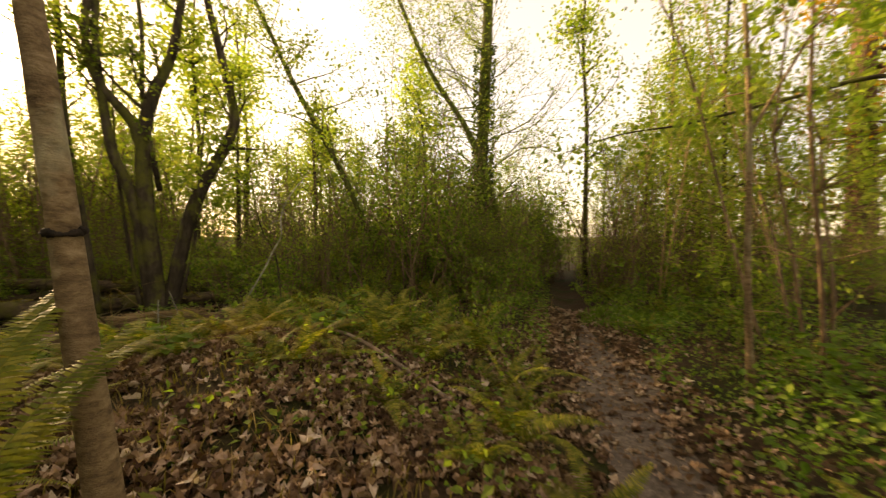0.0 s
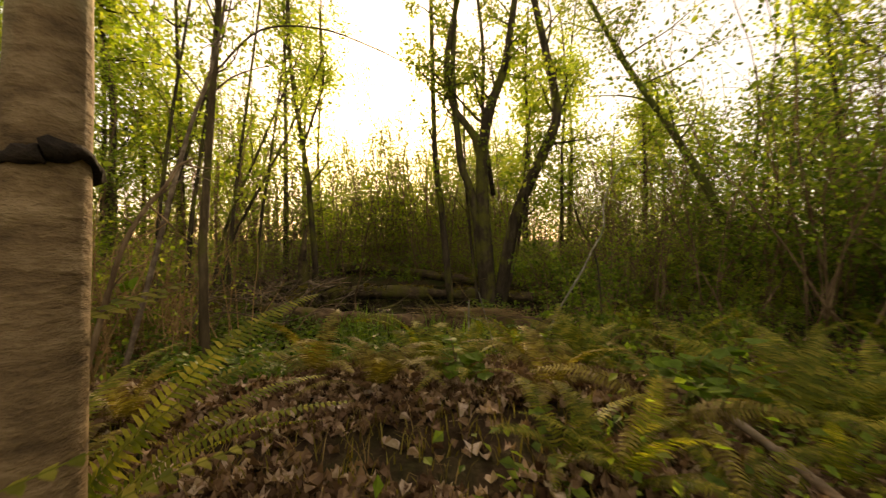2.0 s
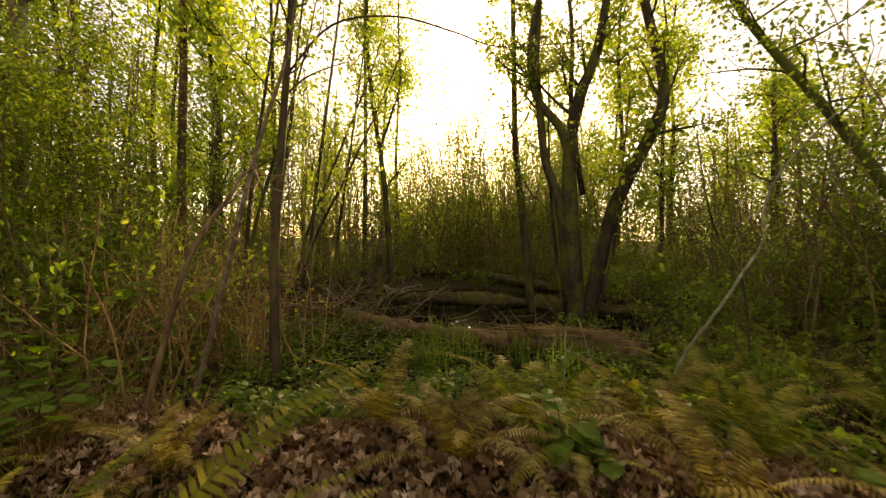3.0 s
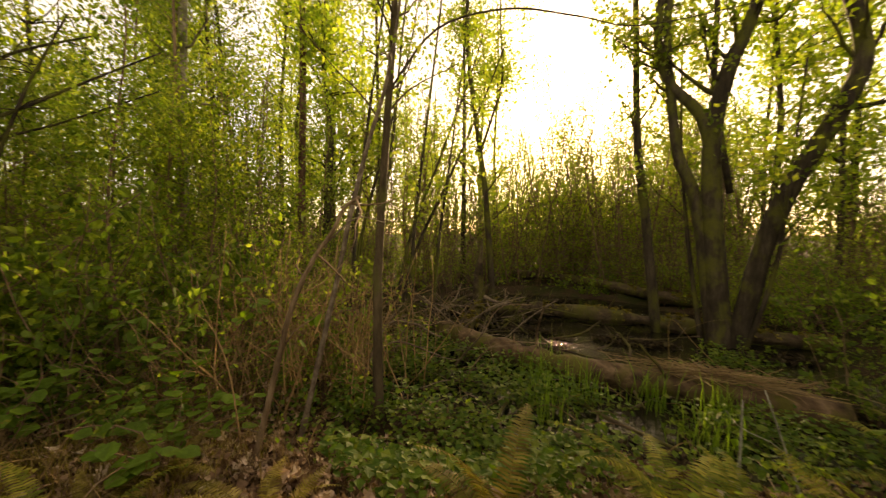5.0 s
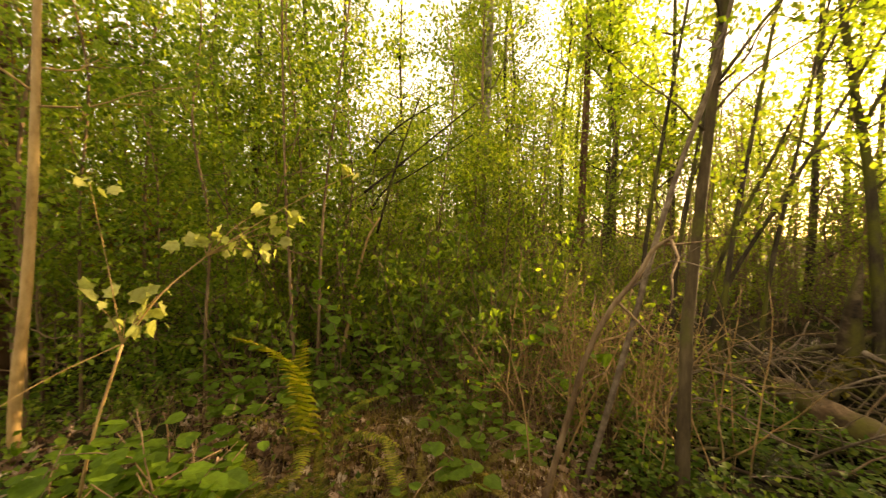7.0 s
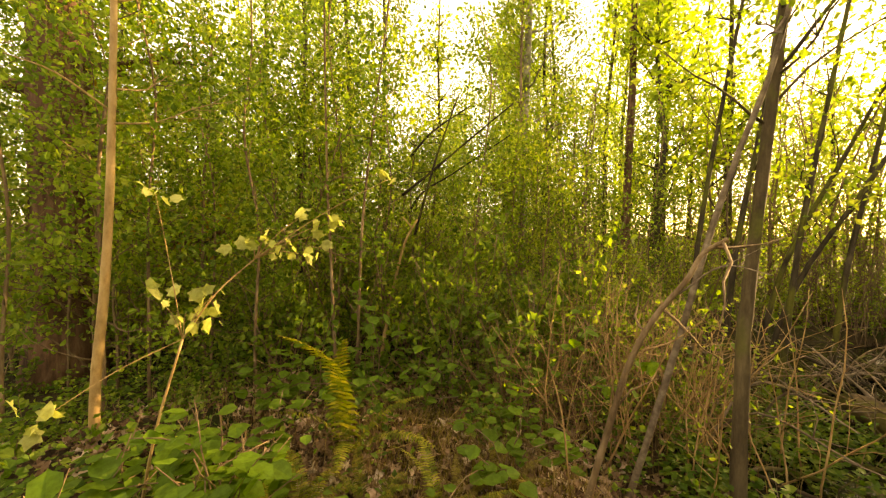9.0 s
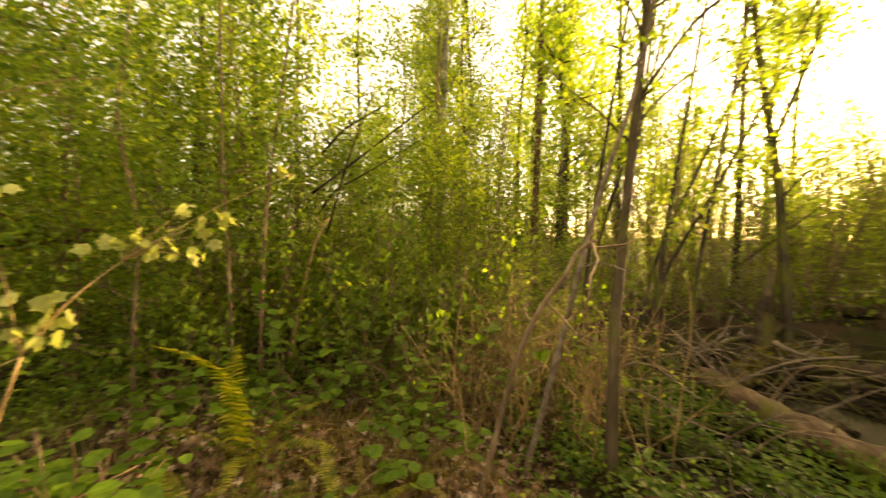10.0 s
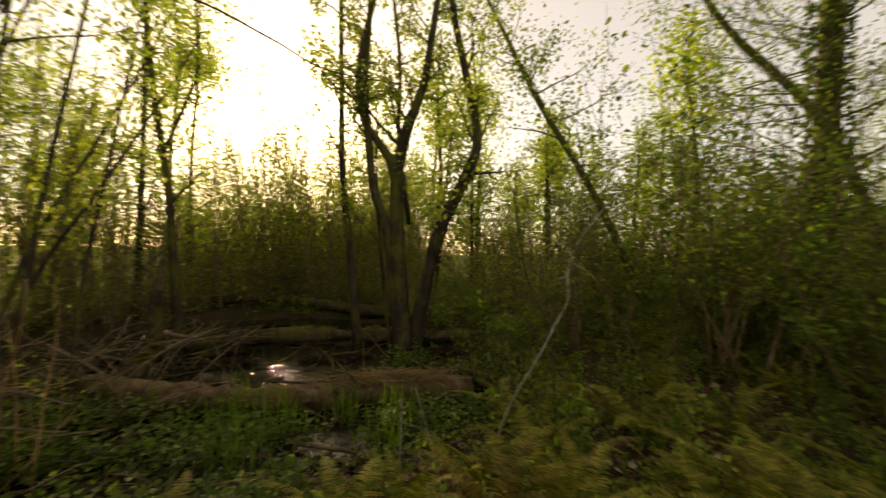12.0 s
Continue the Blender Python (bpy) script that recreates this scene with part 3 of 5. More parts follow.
def far_kind(height, r, bark, leaf, size, leaves, stems, label, spread=1.3):
    root = thing("distant_tree", (0, 0, 0), label, "tree", "trees of the far wood")
    wood, places = Pile(), []
    for k in range(stems):
        az = rng.uniform(0, 6.28)
        o = 0.0 if stems == 1 else rng.uniform(0.2, 2.2)
        line = smooth_line(straight(height * rng.uniform(0.6, 1.0), (o * math.cos(az), o * math.sin(az)), 0.25, 5), 2)
        line[:, 0] += o * math.cos(az) * 0.5
        line[:, 1] += o * math.sin(az) * 0.5
        trunk = Pile()
        trunk.tube(line, np.linspace(r, r * 0.3, len(line)), 5)
        part("trunk" if k == 0 else "stem", trunk, bark, root)
        for _ in range(20 if stems == 1 else 12):
            f = rng.uniform(0.12, 0.97)
            i = int(f * (len(line) - 1))
            limb = grow(line[i], out_way(rng.uniform(0, 6.28), rng.uniform(0.2, 1.1)), spread * (1.3 - f) * rng.uniform(0.6, 1.4), 3, 0.2, 0.05)
            wood.tube(limb, np.linspace(r * 0.3, r * 0.08, 4), 3)
            n = leaves // (stems * (20 if stems == 1 else 12))
            q = rng.uniform(0.5, 3, n)
            j = np.minimum(q.astype(int), 2)
            places.append(limb[j] + (limb[j + 1] - limb[j]) * (q - j)[:, None] + rng.normal(size=(n, 3)) * 0.3)
    tagged(part("branchwork", wood, bark, root), kind="stuff")
    pile = Pile()
    pile.leaves(np.concatenate(places), size)
    part("crown", pile, leaf, root, smooth=False)
    return root


far_kinds = [
    far_kind(12, 0.10, BARK_DARK, LEAF_SPRING, 0.14, 1700, 1, "distant thin tree with yellow-green leaves", 1.9),
    far_kind(11, 0.09, BARK_DARK, LEAF_SPRING, 0.14, 1700, 1, "distant thin tree with green leaves", 1.8),
    far_kind(7, 0.035, BARK_TWIG, LEAF_SPRING, 0.085, 1700, 4, "distant clump of brown stems with new leaves", 1.9),
    far_kind(6, 0.03, BARK_TWIG, LEAF_SPRING, 0.09, 650, 5, "distant clump of bare brown stems", 1.7),
    far_kind(5, 0.035, BARK_TWIG, LEAF_GREEN, 0.095, 2000, 5, "distant round leafy green bush", 1.3),
]


def clear_of(x, y):
    for t, eye, target, roll in PATH:
        if math.hypot(x - eye[0], y - eye[1]) < 2.2:
            return False
    return True


def place_copies(kinds, spots, low, high, sink=0.1, sunny=1.0):
    used = set()
    for x, y, k in spots:
        s = rng.uniform(low, high)
        b = math.degrees(math.atan2(-(x + 1.8), y - 2.0))
        if 47 < b < 66:
            s *= sunny
        m = Matrix.Translation((x, y, land_z(x, y) - sink)) @ Matrix.Rotation(rng.uniform(0, 6.28), 4, "Z")
        src = kinds[k]
        if k not in used:
            used.add(k)
            src.matrix_basis = m
        else:
            ob = copy_thing(src, m)
            ob.scale = (s, s, s * rng.uniform(0.9, 1.15))


def polar(bearing, dist, origin=(-1.8, 2.0)):
    b = radians(bearing)
    return origin[0] - math.sin(b) * dist, origin[1] + math.cos(b) * dist


def trail_gap(x, y):
    return abs(x - (0.35 + 0.30 * y)) if y > -2 else 9.0


def in_gap(b):
    return 38 < b < 69 or -29 < b < -5


rng = np.random.default_rng(23)
spots = []
# middle ground: taller trees where no sky shows
for _ in range(46):
    b = rng.uniform(-55, 178)
    d = rng.uniform(6.0, 14)
    x, y = polar(b, d)
    if in_gap(b) or -5 < b <= 38 or trail_gap(x, y) < 1.6 or 60 < b < 92:
        continue
    spots.append((x, y, int(rng.choice(7, p=[0.25, 0.2, 0.2, 0.1, 0.1, 0.1, 0.05]))))
for _ in range(18):
    x, y = polar(rng.uniform(92, 176), rng.uniform(4.6, 9))
    spots.append((x, y, 4))
for _ in range(26):
    x, y = polar(rng.uniform(-58, -24), rng.uniform(8, 15))
    if trail_gap(x, y) > 1.4:
        spots.append((x, y, 5 if rng.random() < 0.7 else 4))
for b, d in ((126, 9.5), (136, 8.5), (147, 7.2), (157, 7.5), (166, 6.5), (152, 9.5), (142, 10.5), (172, 8)):
    x, y = polar(b, d)
    spots.append((x, y, 6))
for k in range(16):
    x, y = polar(104 + 70 * (k + rng.random()) / 16, rng.uniform(5.8, 10))
    spots.append((x, y, 6))
for k in range(18):
    x, y = polar(-60 + 32 * (k + rng.random()) / 18, rng.uniform(8, 16))
    if trail_gap(x, y) > 1.4:
        spots.append((x, y, 5))
place_copies(kinds, spots, 0.75, 1.15)

rng = np.random.default_rng(24)
spots = []
for _ in range(190):
    b = rng.uniform(-62, 185)
    gap = in_gap(b)
    if (0 < b < 38 and rng.random() < 0.3) or (69 < b < 92 and rng.random() < 0.3):
        continue
    d = rng.uniform(17, 34) if gap else rng.uniform(12, 32)
    x, y = polar(b, d)
    if trail_gap(x, y) < 1.5 and y < 12:
        continue
    if gap:
        k = rng.choice(5, p=[0.0, 0.0, 0.42, 0.33, 0.25])
    else:
        k = rng.choice(5, p=[0.32, 0.26, 0.2, 0.1, 0.12])
    spots.append((x, y, int(k)))
# unseen trees behind the camera, added only to close off light from there
for _ in range(22):
    x, y = polar(rng.uniform(185, 298), rng.uniform(7, 24))
    spots.append((x, y, int(rng.choice(5, p=[0.4, 0.35, 0.1, 0.05, 0.1]))))
for b, d in ((-12, 13), (-16, 15), (-21, 13.5), (-9, 15.5), (-25, 15), (-18, 18), (-13, 18.5), (42, 15), (50, 17), (57, 16), (63, 15.5), (47, 20), (54, 21), (60, 20), (66, 18)):
    x, y = polar(b, d)
    spots.append((x, y, 4 if b < 0 else int(rng.choice([2, 2, 3]))))
for k in range(10):
    x, y = polar(3 + 37 * (k + rng.random()) / 10, rng.uniform(13, 19))
    spots.append((x, y, int(rng.choice([2, 4, 4]))))
for k in range(16):
    x, y = polar(66 + 30 * (k + rng.random()) / 16, rng.uniform(11.5, 19))
    spots.append((x, y, int(rng.choice([2, 3, 0, 1]))))
for k in range(34):
    x, y = polar(38 + 30 * (k + rng.random()) / 34, rng.uniform(13.5, 24))
    spots.append((x, y, int(rng.choice([2, 3, 3, 3]))))
place_copies(far_kinds, spots, 0.75, 1.3, 0.1, 0.98)

# thin stems and leafy bushes closing the far side of the clearing
rng = np.random.default_rng(26)
for k in range(20):
    x, y = polar(35 + 24 * (k + rng.random()) / 20, rng.uniform(15.5, 21))
    ob = copy_thing(far_kinds[2], Matrix.Translation((x, y, land_z(x, y) - 0.1)) @ Matrix.Rotation(rng.uniform(0, 6.28), 4, "Z"))
    ob.scale = (1.05, 1.05, rng.uniform(1.05, 1.4))
for k in range(18):
    x, y = polar(38 + 31 * (k + rng.random()) / 18, rng.uniform(22, 32))
    ob = copy_thing(far_kinds[4], Matrix.Translation((x, y, land_z(x, y) - 0.1)) @ Matrix.Rotation(rng.uniform(0, 6.28), 4, "Z"))
    ob.scale = (1.3, 1.3, rng.uniform(0.9, 1.35))
for k in range(44):
    x, y = polar(70 + 112 * (k + rng.random()) / 44, rng.uniform(15, 26))
    ob = copy_thing(far_kinds[2 if k % 3 else 4], Matrix.Translation((x, y, land_z(x, y) - 0.1)) @ Matrix.Rotation(rng.uniform(0, 6.28), 4, "Z"))
    ob.scale = (1.2, 1.2, rng.uniform(0.9, 1.3))
for b, d in ((3, 15), (9, 17), (15, 15), (20, 19), (26, 17), (-3, 18)):
    x, y = polar(b, d)
    copy_thing(far_kinds[1], Matrix.Translation((x, y, land_z(x, y) - 0.1)) @ Matrix.Rotation(rng.uniform(0, 6.28), 4, "Z"))


# ---- thicket shrubs ----
rng = np.random.default_rng(25)


def shrub_kind(name, label, bark, leaf, height, stems, size, leaf_count, spread=0.5, lean=0.35, twig=True, shape="oval"):
    root = thing(name, (0, 0, 0), label, "shrub", "shrubs of the thicket")
    wood, spots = Pile(), []
    for _ in range(stems):
        a = rng.uniform(0, 6.28)
        r = spread * math.sqrt(rng.random())
        h = height * rng.uniform(0.5, 1.1)
        line = grow((r * math.cos(a), r * math.sin(a), -0.1), (rng.normal(0, lean), rng.normal(0, lean), 1), h, 6, 0.12, 0.06)
        wood.tube(line, np.linspace(0.011, 0.003, 7) * (height / 2) ** 0.5, 3)
        for _ in range(3 if twig else 1):
            j = rng.integers(2, 6)
            tw = grow(line[j], (rng.normal(0, 0.7), rng.normal(0, 0.7), 0.5), h * 0.3, 3, 0.2)
            wood.tube(tw, np.linspace(0.004, 0.0015, 4) * (height / 2) ** 0.5, 3)
            s = rng.random(leaf_count)
            i = np.minimum((s * 3).astype(int), 2)
            spots.append(tw[i] + rng.normal(size=(leaf_count, 3)) * 0.07 * height / 2)
    tagged(part("stem_mass", wood, bark, root), kind="stuff")
    pile = Pile()
    pile.leaves(np.concatenate(spots), size, shape=shape)
    part("foliage", pile, leaf, root, smooth=False)
    return root


shrubs = [
    shrub_kind("thicket_shrub", "twiggy brown thicket shrub with sparse new leaves", BARK_TWIG, LEAF_SPRING, 2.4, 26, 0.055, 10, 0.8),
    shrub_kind("thicket_shrub", "leafy green thicket shrub", BARK_TWIG, LEAF_GREEN, 2.0, 18, 0.075, 22, 0.8),
    shrub_kind("thicket_shrub", "yellow-green leafy thicket shrub", BARK_TWIG, LEAF_SPRING, 2.8, 18, 0.08, 22, 0.9),
    shrub_kind("bramble_shrub", "low dark bramble with green leaves", BARK_TWIG, LEAF_GREEN, 0.8, 15, 0.065, 10, 0.6, 0.9),
    shrub_kind("thicket_shrub", "tall dry brown thicket stems with few leaves", BARK_TWIG, LEAF_SPRING, 4.0, 26, 0.06, 6, 0.9, 0.15),
    shrub_kind("dry_shrub", "dry reddish-brown twig shrub with few leaf buds", BARK_STRAW, LEAF_SPRING, 1.8, 38, 0.04, 3, 0.8, 0.35),
    shrub_kind("thicket_shrub", "slender upright brown shoots with small new leaves", BARK_TWIG, LEAF_SPRING, 3.4, 22, 0.05, 22, 1.1, 0.12),
    shrub_kind("thicket_shrub", "spreading shrub with many small yellow-green leaves", BARK_TWIG, LEAF_SPRING, 1.9, 24, 0.05, 34, 1.0, 0.5),
]
spots = []
for _ in range(112):
    b = rng.uniform(-62, 180)
    d = rng.uniform(6.5, 17)
    x, y = polar(b, d)
    pond = ((x + 8.2) / 4.6) ** 2 + ((y - 6.1) / 4.4) ** 2
    if pond < 1.0 or trail_gap(x, y) < 1.2 or (92 < b < 150 and d < 8.5):
        continue
    if 20 < b < 85:
        k = rng.choice(5, p=[0.5, 0.1, 0.1, 0.15, 0.15])
    elif b < -20:
        k = rng.choice(5, p=[0.2, 0.1, 0.15, 0.15, 0.4])
    elif b > 110:
        k = rng.choice(5, p=[0.15, 0.4, 0.2, 0.2, 0.05])
    else:
        k = rng.choice(5, p=[0.2, 0.3, 0.2, 0.2, 0.1])
    spots.append((x, y, int(k)))
for _ in range(5):
    x, y = polar(rng.uniform(84, 108), rng.uniform(3.9, 6.5))
    spots.append((x, y, 5))
for k in range(13):
    x, y = polar(94 + 52 * (k + rng.random()) / 13, rng.uniform(5.2, 8.5))
    spots.append((x, y, int(rng.choice([1, 1, 2]))))
# brambles close round the mound and the pond
for _ in range(38):
    x, y = polar(rng.uniform(-60, 36), rng.uniform(3.4, 9))
    if trail_gap(x, y) > 0.9:
        spots.append((x, y, 3))
for _ in range(14):
    x, y = polar(rng.uniform(84, 172), rng.uniform(4.2, 8))
    spots.append((x, y, 3))
for _ in range(120):
    x, y = polar(rng.uniform(-62, 172), rng.uniform(7.5, 15))
    if ((x + 8.2) / 4.6) ** 2 + ((y - 6.1) / 4.4) ** 2 > 1.15 and trail_gap(x, y) > 1.2:
        spots.append((x, y, int(rng.choice([0, 6, 6, 7, 7, 4]))))
place_copies(shrubs, spots, 0.7, 1.2, 0.05)

# dense dark bush before the ivy-clad tree
bush = shrub_kind("dense_bush", "dense rounded green bush with many twigs", BARK_TWIG, LEAF_GREEN, 4.4, 80, 0.075, 34, 1.5, 0.3)
bush.matrix_basis = Matrix.Translation((-0.9, 10.6, land_z(-0.9, 10.6))) @ Matrix.Scale(1.25, 4)
ob = copy_thing(bush, Matrix.Translation((0.6, 11.9, land_z(0.6, 11.9))) @ Matrix.Rotation(2.0, 4, "Z"))
ob.scale = (0.85, 0.85, 0.8)
ob = copy_thing(bush, Matrix.Translation((1.0, 10.1, land_z(1.0, 10.1))) @ Matrix.Rotation(4.0, 4, "Z"))
ob.scale = (0.6, 0.6, 0.55)
ob = copy_thing(bush, Matrix.Translation((2.7, 13.6, land_z(2.7, 13.6))) @ Matrix.Rotation(1.0, 4, "Z"))
ob.scale = (0.9, 0.9, 0.85)

for b, d, z in ((-9, 13.5, 0.75), (-16, 14.5, 0.85), (-22, 14, 0.75), (6, 14, 0.85)):
    x, y = polar(b, d)
    ob = copy_thing(bush, Matrix.Translation((x, y, land_z(x, y))) @ Matrix.Rotation(b * 0.7, 4, "Z"))
    ob.scale = (1.0, 1.0, z)


# ---- fallen logs and sticks ----
rng = np.random.default_rng(31)


def log(name, nodes, r0, r1, material, label, category="log", sides=12, lump=0.06, stubs=3):
    at = nodes[0]
    root = thing(name, at, label, category)
    line = smooth_line(rel(nodes, at), 6)
    radii = np.linspace(r0, r1, len(line)) * (1 + (0.06 if r0 < 0.1 else 0.15) * rng.normal(size=len(line)))
    pile = Pile()
    pile.tube(line, radii, sides, lump)
    part("trunk", pile, material, root)
    if r0 > 0.1 and material != BARK_RED:
        # tufts of moss and rotten bark along the upper side
        n = 900
        s = rng.uniform(0, len(line) - 1.01, n)
        i = s.astype(int)
        mid = line[i] + (line[i + 1] - line[i]) * (s - i)[:, None]
        side = np.cross(line[-1] - line[0], (0, 0, 1.0))
        side = side / np.linalg.norm(side)
        a = rng.normal(0, 0.75, n)
        ok = np.sin(s * 1.9 + r0 * 90) > -0.5
        pile = Pile()
        pile.leaves((mid + (side * np.sin(a)[:, None] + np.array((0, 0, 1.0)) * np.cos(a)[:, None]) * (radii[i] * 0.98)[:, None])[ok], 0.09, width=0.55, hang=0.0, shape="diamond", flat=0.5, curl=0.3)
        tagged(part("moss", pile, LEAF_FERN_OLD, root, smooth=False), kind="stuff")
    for _ in range(stubs):
        i = rng.integers(2, len(line) - 2)
        pile = Pile()
        pile.tube(grow(line[i], (rng.normal(0, 0.6), rng.normal(0, 0.6), 1), r0 * rng.uniform(2, 6), 4, 0.2), np.linspace(r0 * 0.18, r0 * 0.06, 5), 5)
        part("branch_stub", pile, material, root)
    return root


log("fallen_log", [(-8.1, 3.72, 0.2), (-7.3, 3.95, 0.19), (-6.3, 4.4, 0.18), (-5.53, 5.02, 0.17), (-4.85, 5.75, 0.16), (-3.95, 6.7, 0.12)], 0.15, 0.17, BARK_RED, "wet red-brown fallen log lying in swamp water", lump=0.07, stubs=4)
log("fallen_log", [(-9.35, 5.2, 0.22), (-9.1, 6.6, 0.2), (-7.55, 8.2, 0.18), (-6.55, 8.85, 0.15), (-5.6, 10.0, 0.12)], 0.17, 0.13, BARK_LOG, "dark fallen log half sunk in swamp water", lump=0.1, stubs=4)
log("fallen_log", [(-8.15, 4.1, 0.05), (-8.7, 4.6, 0.3), (-9.3, 5.1, 0.33), (-9.9, 5.6, 0.2)], 0.16, 0.14, BARK_LOG, "mossy crooked log curving up to the root mound", lump=0.1, stubs=2)
log("fallen_log", [(-14.5, 8.3, 0.5), (-13.2, 10.0, 0.42), (-9.9, 10.3, 0.3), (-8.3, 11.0, 0.2)], 0.19, 0.14, BARK_LOG, "mossy fallen log across the far water", lump=0.1, stubs=5)
log("fallen_log", [(-7.6, 10.0, 0.2), (-6.9, 11.2, 0.15), (-5.7, 11.4, 0.1)], 0.1, 0.08, BARK_LOG, "thin dark log lying behind the willow")
log("fallen_branch", [(-1.55, 4.15, land_z(-1.55, 4.15) + 0.10), (-1.05, 3.72, land_z(-1.05, 3.72) + 0.10), (-0.6, 3.3, land_z(-0.6, 3.3) + 0.06), (-0.05, 2.95, land_z(-0.05, 2.95) + 0.03)], 0.016, 0.022, DRY_WOOD, "bare grey fallen branch on the leaf litter", "branch", 8, 0.05, 2)


def stump(at):
    root = thing("root_stump", at, "broken stump with upturned grey roots", "stump")
    pile = Pile()
    pile.tube([(0, 0, -0.4), (0, 0, 0.4), (0.04, 0, 1.0), (0.08, 0.04, 1.7)], [0.22, 0.15, 0.09, 0.02], 10, 0.14)
    part("trunk", pile, BARK_LOG, root)
    for k in range(9):
        pile = Pile()
        pile.tube(grow((0, 0, rng.uniform(0.3, 1.0)), out_way(rng.uniform(0, 6.28), rng.uniform(-0.3, 0.9)), rng.uniform(0.5, 1.1), 6, 0.25, -0.08), np.linspace(0.05, 0.01, 7), 6, 0.08)
        part("root", pile, DRY_WOOD if k % 4 == 0 else BARK_LOG, root)
    return root


stump((-8.97, 4.76, 0.15))


def stick(nodes, r, material, label, twigs=0):
    at = nodes[0]
    root = thing("dead_stick", at, label, "stick")
    line = smooth_line(rel(nodes, at), 5)
    pile = Pile()
    pile.tube(line, np.linspace(r, r * 0.45, len(line)), 6, 0.05)
    part("stem", pile, material, root)
    for _ in range(twigs):
        i = rng.integers(2, len(line) - 1)
        pile = Pile()
        pile.tube(grow(line[i], rng.normal(size=3) + [0, 0, 0.4], rng.uniform(0.25, 0.6), 4, 0.25), np.linspace(r * 0.4, r * 0.12, 5), 4)
        part("twig", pile, material, root)
    return root


stick([(-2.9, 4.96, -0.02), (-2.82, 4.97, 0.32), (-2.7, 5.01, 0.72), (-2.47, 5.08, 1.17), (-2.36, 5.1, 1.41), (-2.26, 5.12, 1.62), (-2.26, 5.12, 1.85), (-2.2, 5.13, 2.06), (-2.05, 5.15, 2.29), (-1.92, 5.16, 2.44)], 0.013, LICHEN, "upright stick crusted with white lichen", 3)
stick([(-3.27, 4.27, 0.0), (-3.27, 4.27, 0.35), (-3.27, 4.28, 0.6), (-3.26, 4.27, 0.89)], 0.012, LICHEN, "short stick crusted with white lichen")
stick([(-2.98, 4.45, 0.1), (-3.04, 4.42, 0.41), (-3.11, 4.38, 0.69), (-3.18, 4.33, 0.98)], 0.009, LICHEN, "short bent stick crusted with white lichen", 1)
stick([(-2.45, 5.6, 0.2), (-2.53, 5.58, 1.26), (-2.7, 5.53, 1.66), (-2.8, 5.5, 2.1), (-2.86, 5.48, 2.61)], 0.011, BARK_DARK, "dark slim upright dead stem", 3)
stick([(-4.86, 1.55, 0.0), (-4.86, 1.68, 0.56), (-4.86, 1.85, 1.34), (-4.85, 2.0, 2.07), (-4.84, 2.13, 2.62), (-4.83, 2.27, 3.1), (-4.81, 2.36, 3.57), (-4.8, 2.42, 4.03)], 0.026, DRY_WOOD, "pale crooked dead stem leaning by a tree", 5)
stick([(-4.1, 1.36, 0.2), (-4.12, 1.41, 0.49), (-4.14, 1.52, 1.0), (-4.15, 1.62, 1.42), (-4.16, 1.74, 1.7), (-4.16, 1.87, 1.9), (-4.16, 1.94, 2.05), (-4.15, 2.04, 2.13)], 0.022, BARK_TWIG, "near broken dead branch with a forked tip", 5)
stick([(-4.16, 1.84, 1.83), (-4.15, 2.02, 1.99), (-4.13, 2.21, 1.96)], 0.006, DRY_WOOD, "thin bare side twig of dead branch", 1)
stick([(-4.16, 1.69, 1.5), (-4.16, 1.82, 1.57), (-4.16, 1.95, 1.7)], 0.006, BARK_STRAW, "thin tan side twig of dead branch", 1)
stick([(-4.22, 1.3, 0.5), (-4.19, 1.24, 1.01), (-4.16, 1.15, 1.33), (-4.15, 1.11, 1.47)], 0.006, BARK_STRAW, "thin straw-coloured dead stem")
for k in range(36):
    b, d = rng.uniform(64, 96), rng.uniform(4.0, 8.0)
    x, y = polar(b, d)
    way = rng.uniform(0, 6.28)
    stick([(x, y, land_z(x, y) + 0.05), (x + 0.5 * math.cos(way), y + 0.5 * math.sin(way), 0.35 + 0.4 * rng.random()), (x + 1.2 * math.cos(way), y + 1.2 * math.sin(way), 0.5 + 0.5 * rng.random())],
          rng.uniform(0.006, 0.016), DRY_WOOD if k % 2 else BARK_TWIG, "thin dead branch tangled over the swamp edge", 5)
for k in range(16):
    x, y = polar(rng.uniform(128, 142), rng.uniform(5.5, 7.5))
    stick([(x, y, land_z(x, y)), (x + rng.normal(0.3, 0.3), y + rng.normal(0.3, 0.3), 1.0), (x + rng.normal(0.9, 0.5), y + rng.normal(0.9, 0.5), 2.4 + rng.normal(0, 0.5))],
          0.014, BARK_TWIG, "bare branch of a leaning brush pile", 3)


# ---- sword ferns ----
rng = np.random.default_rng(32)


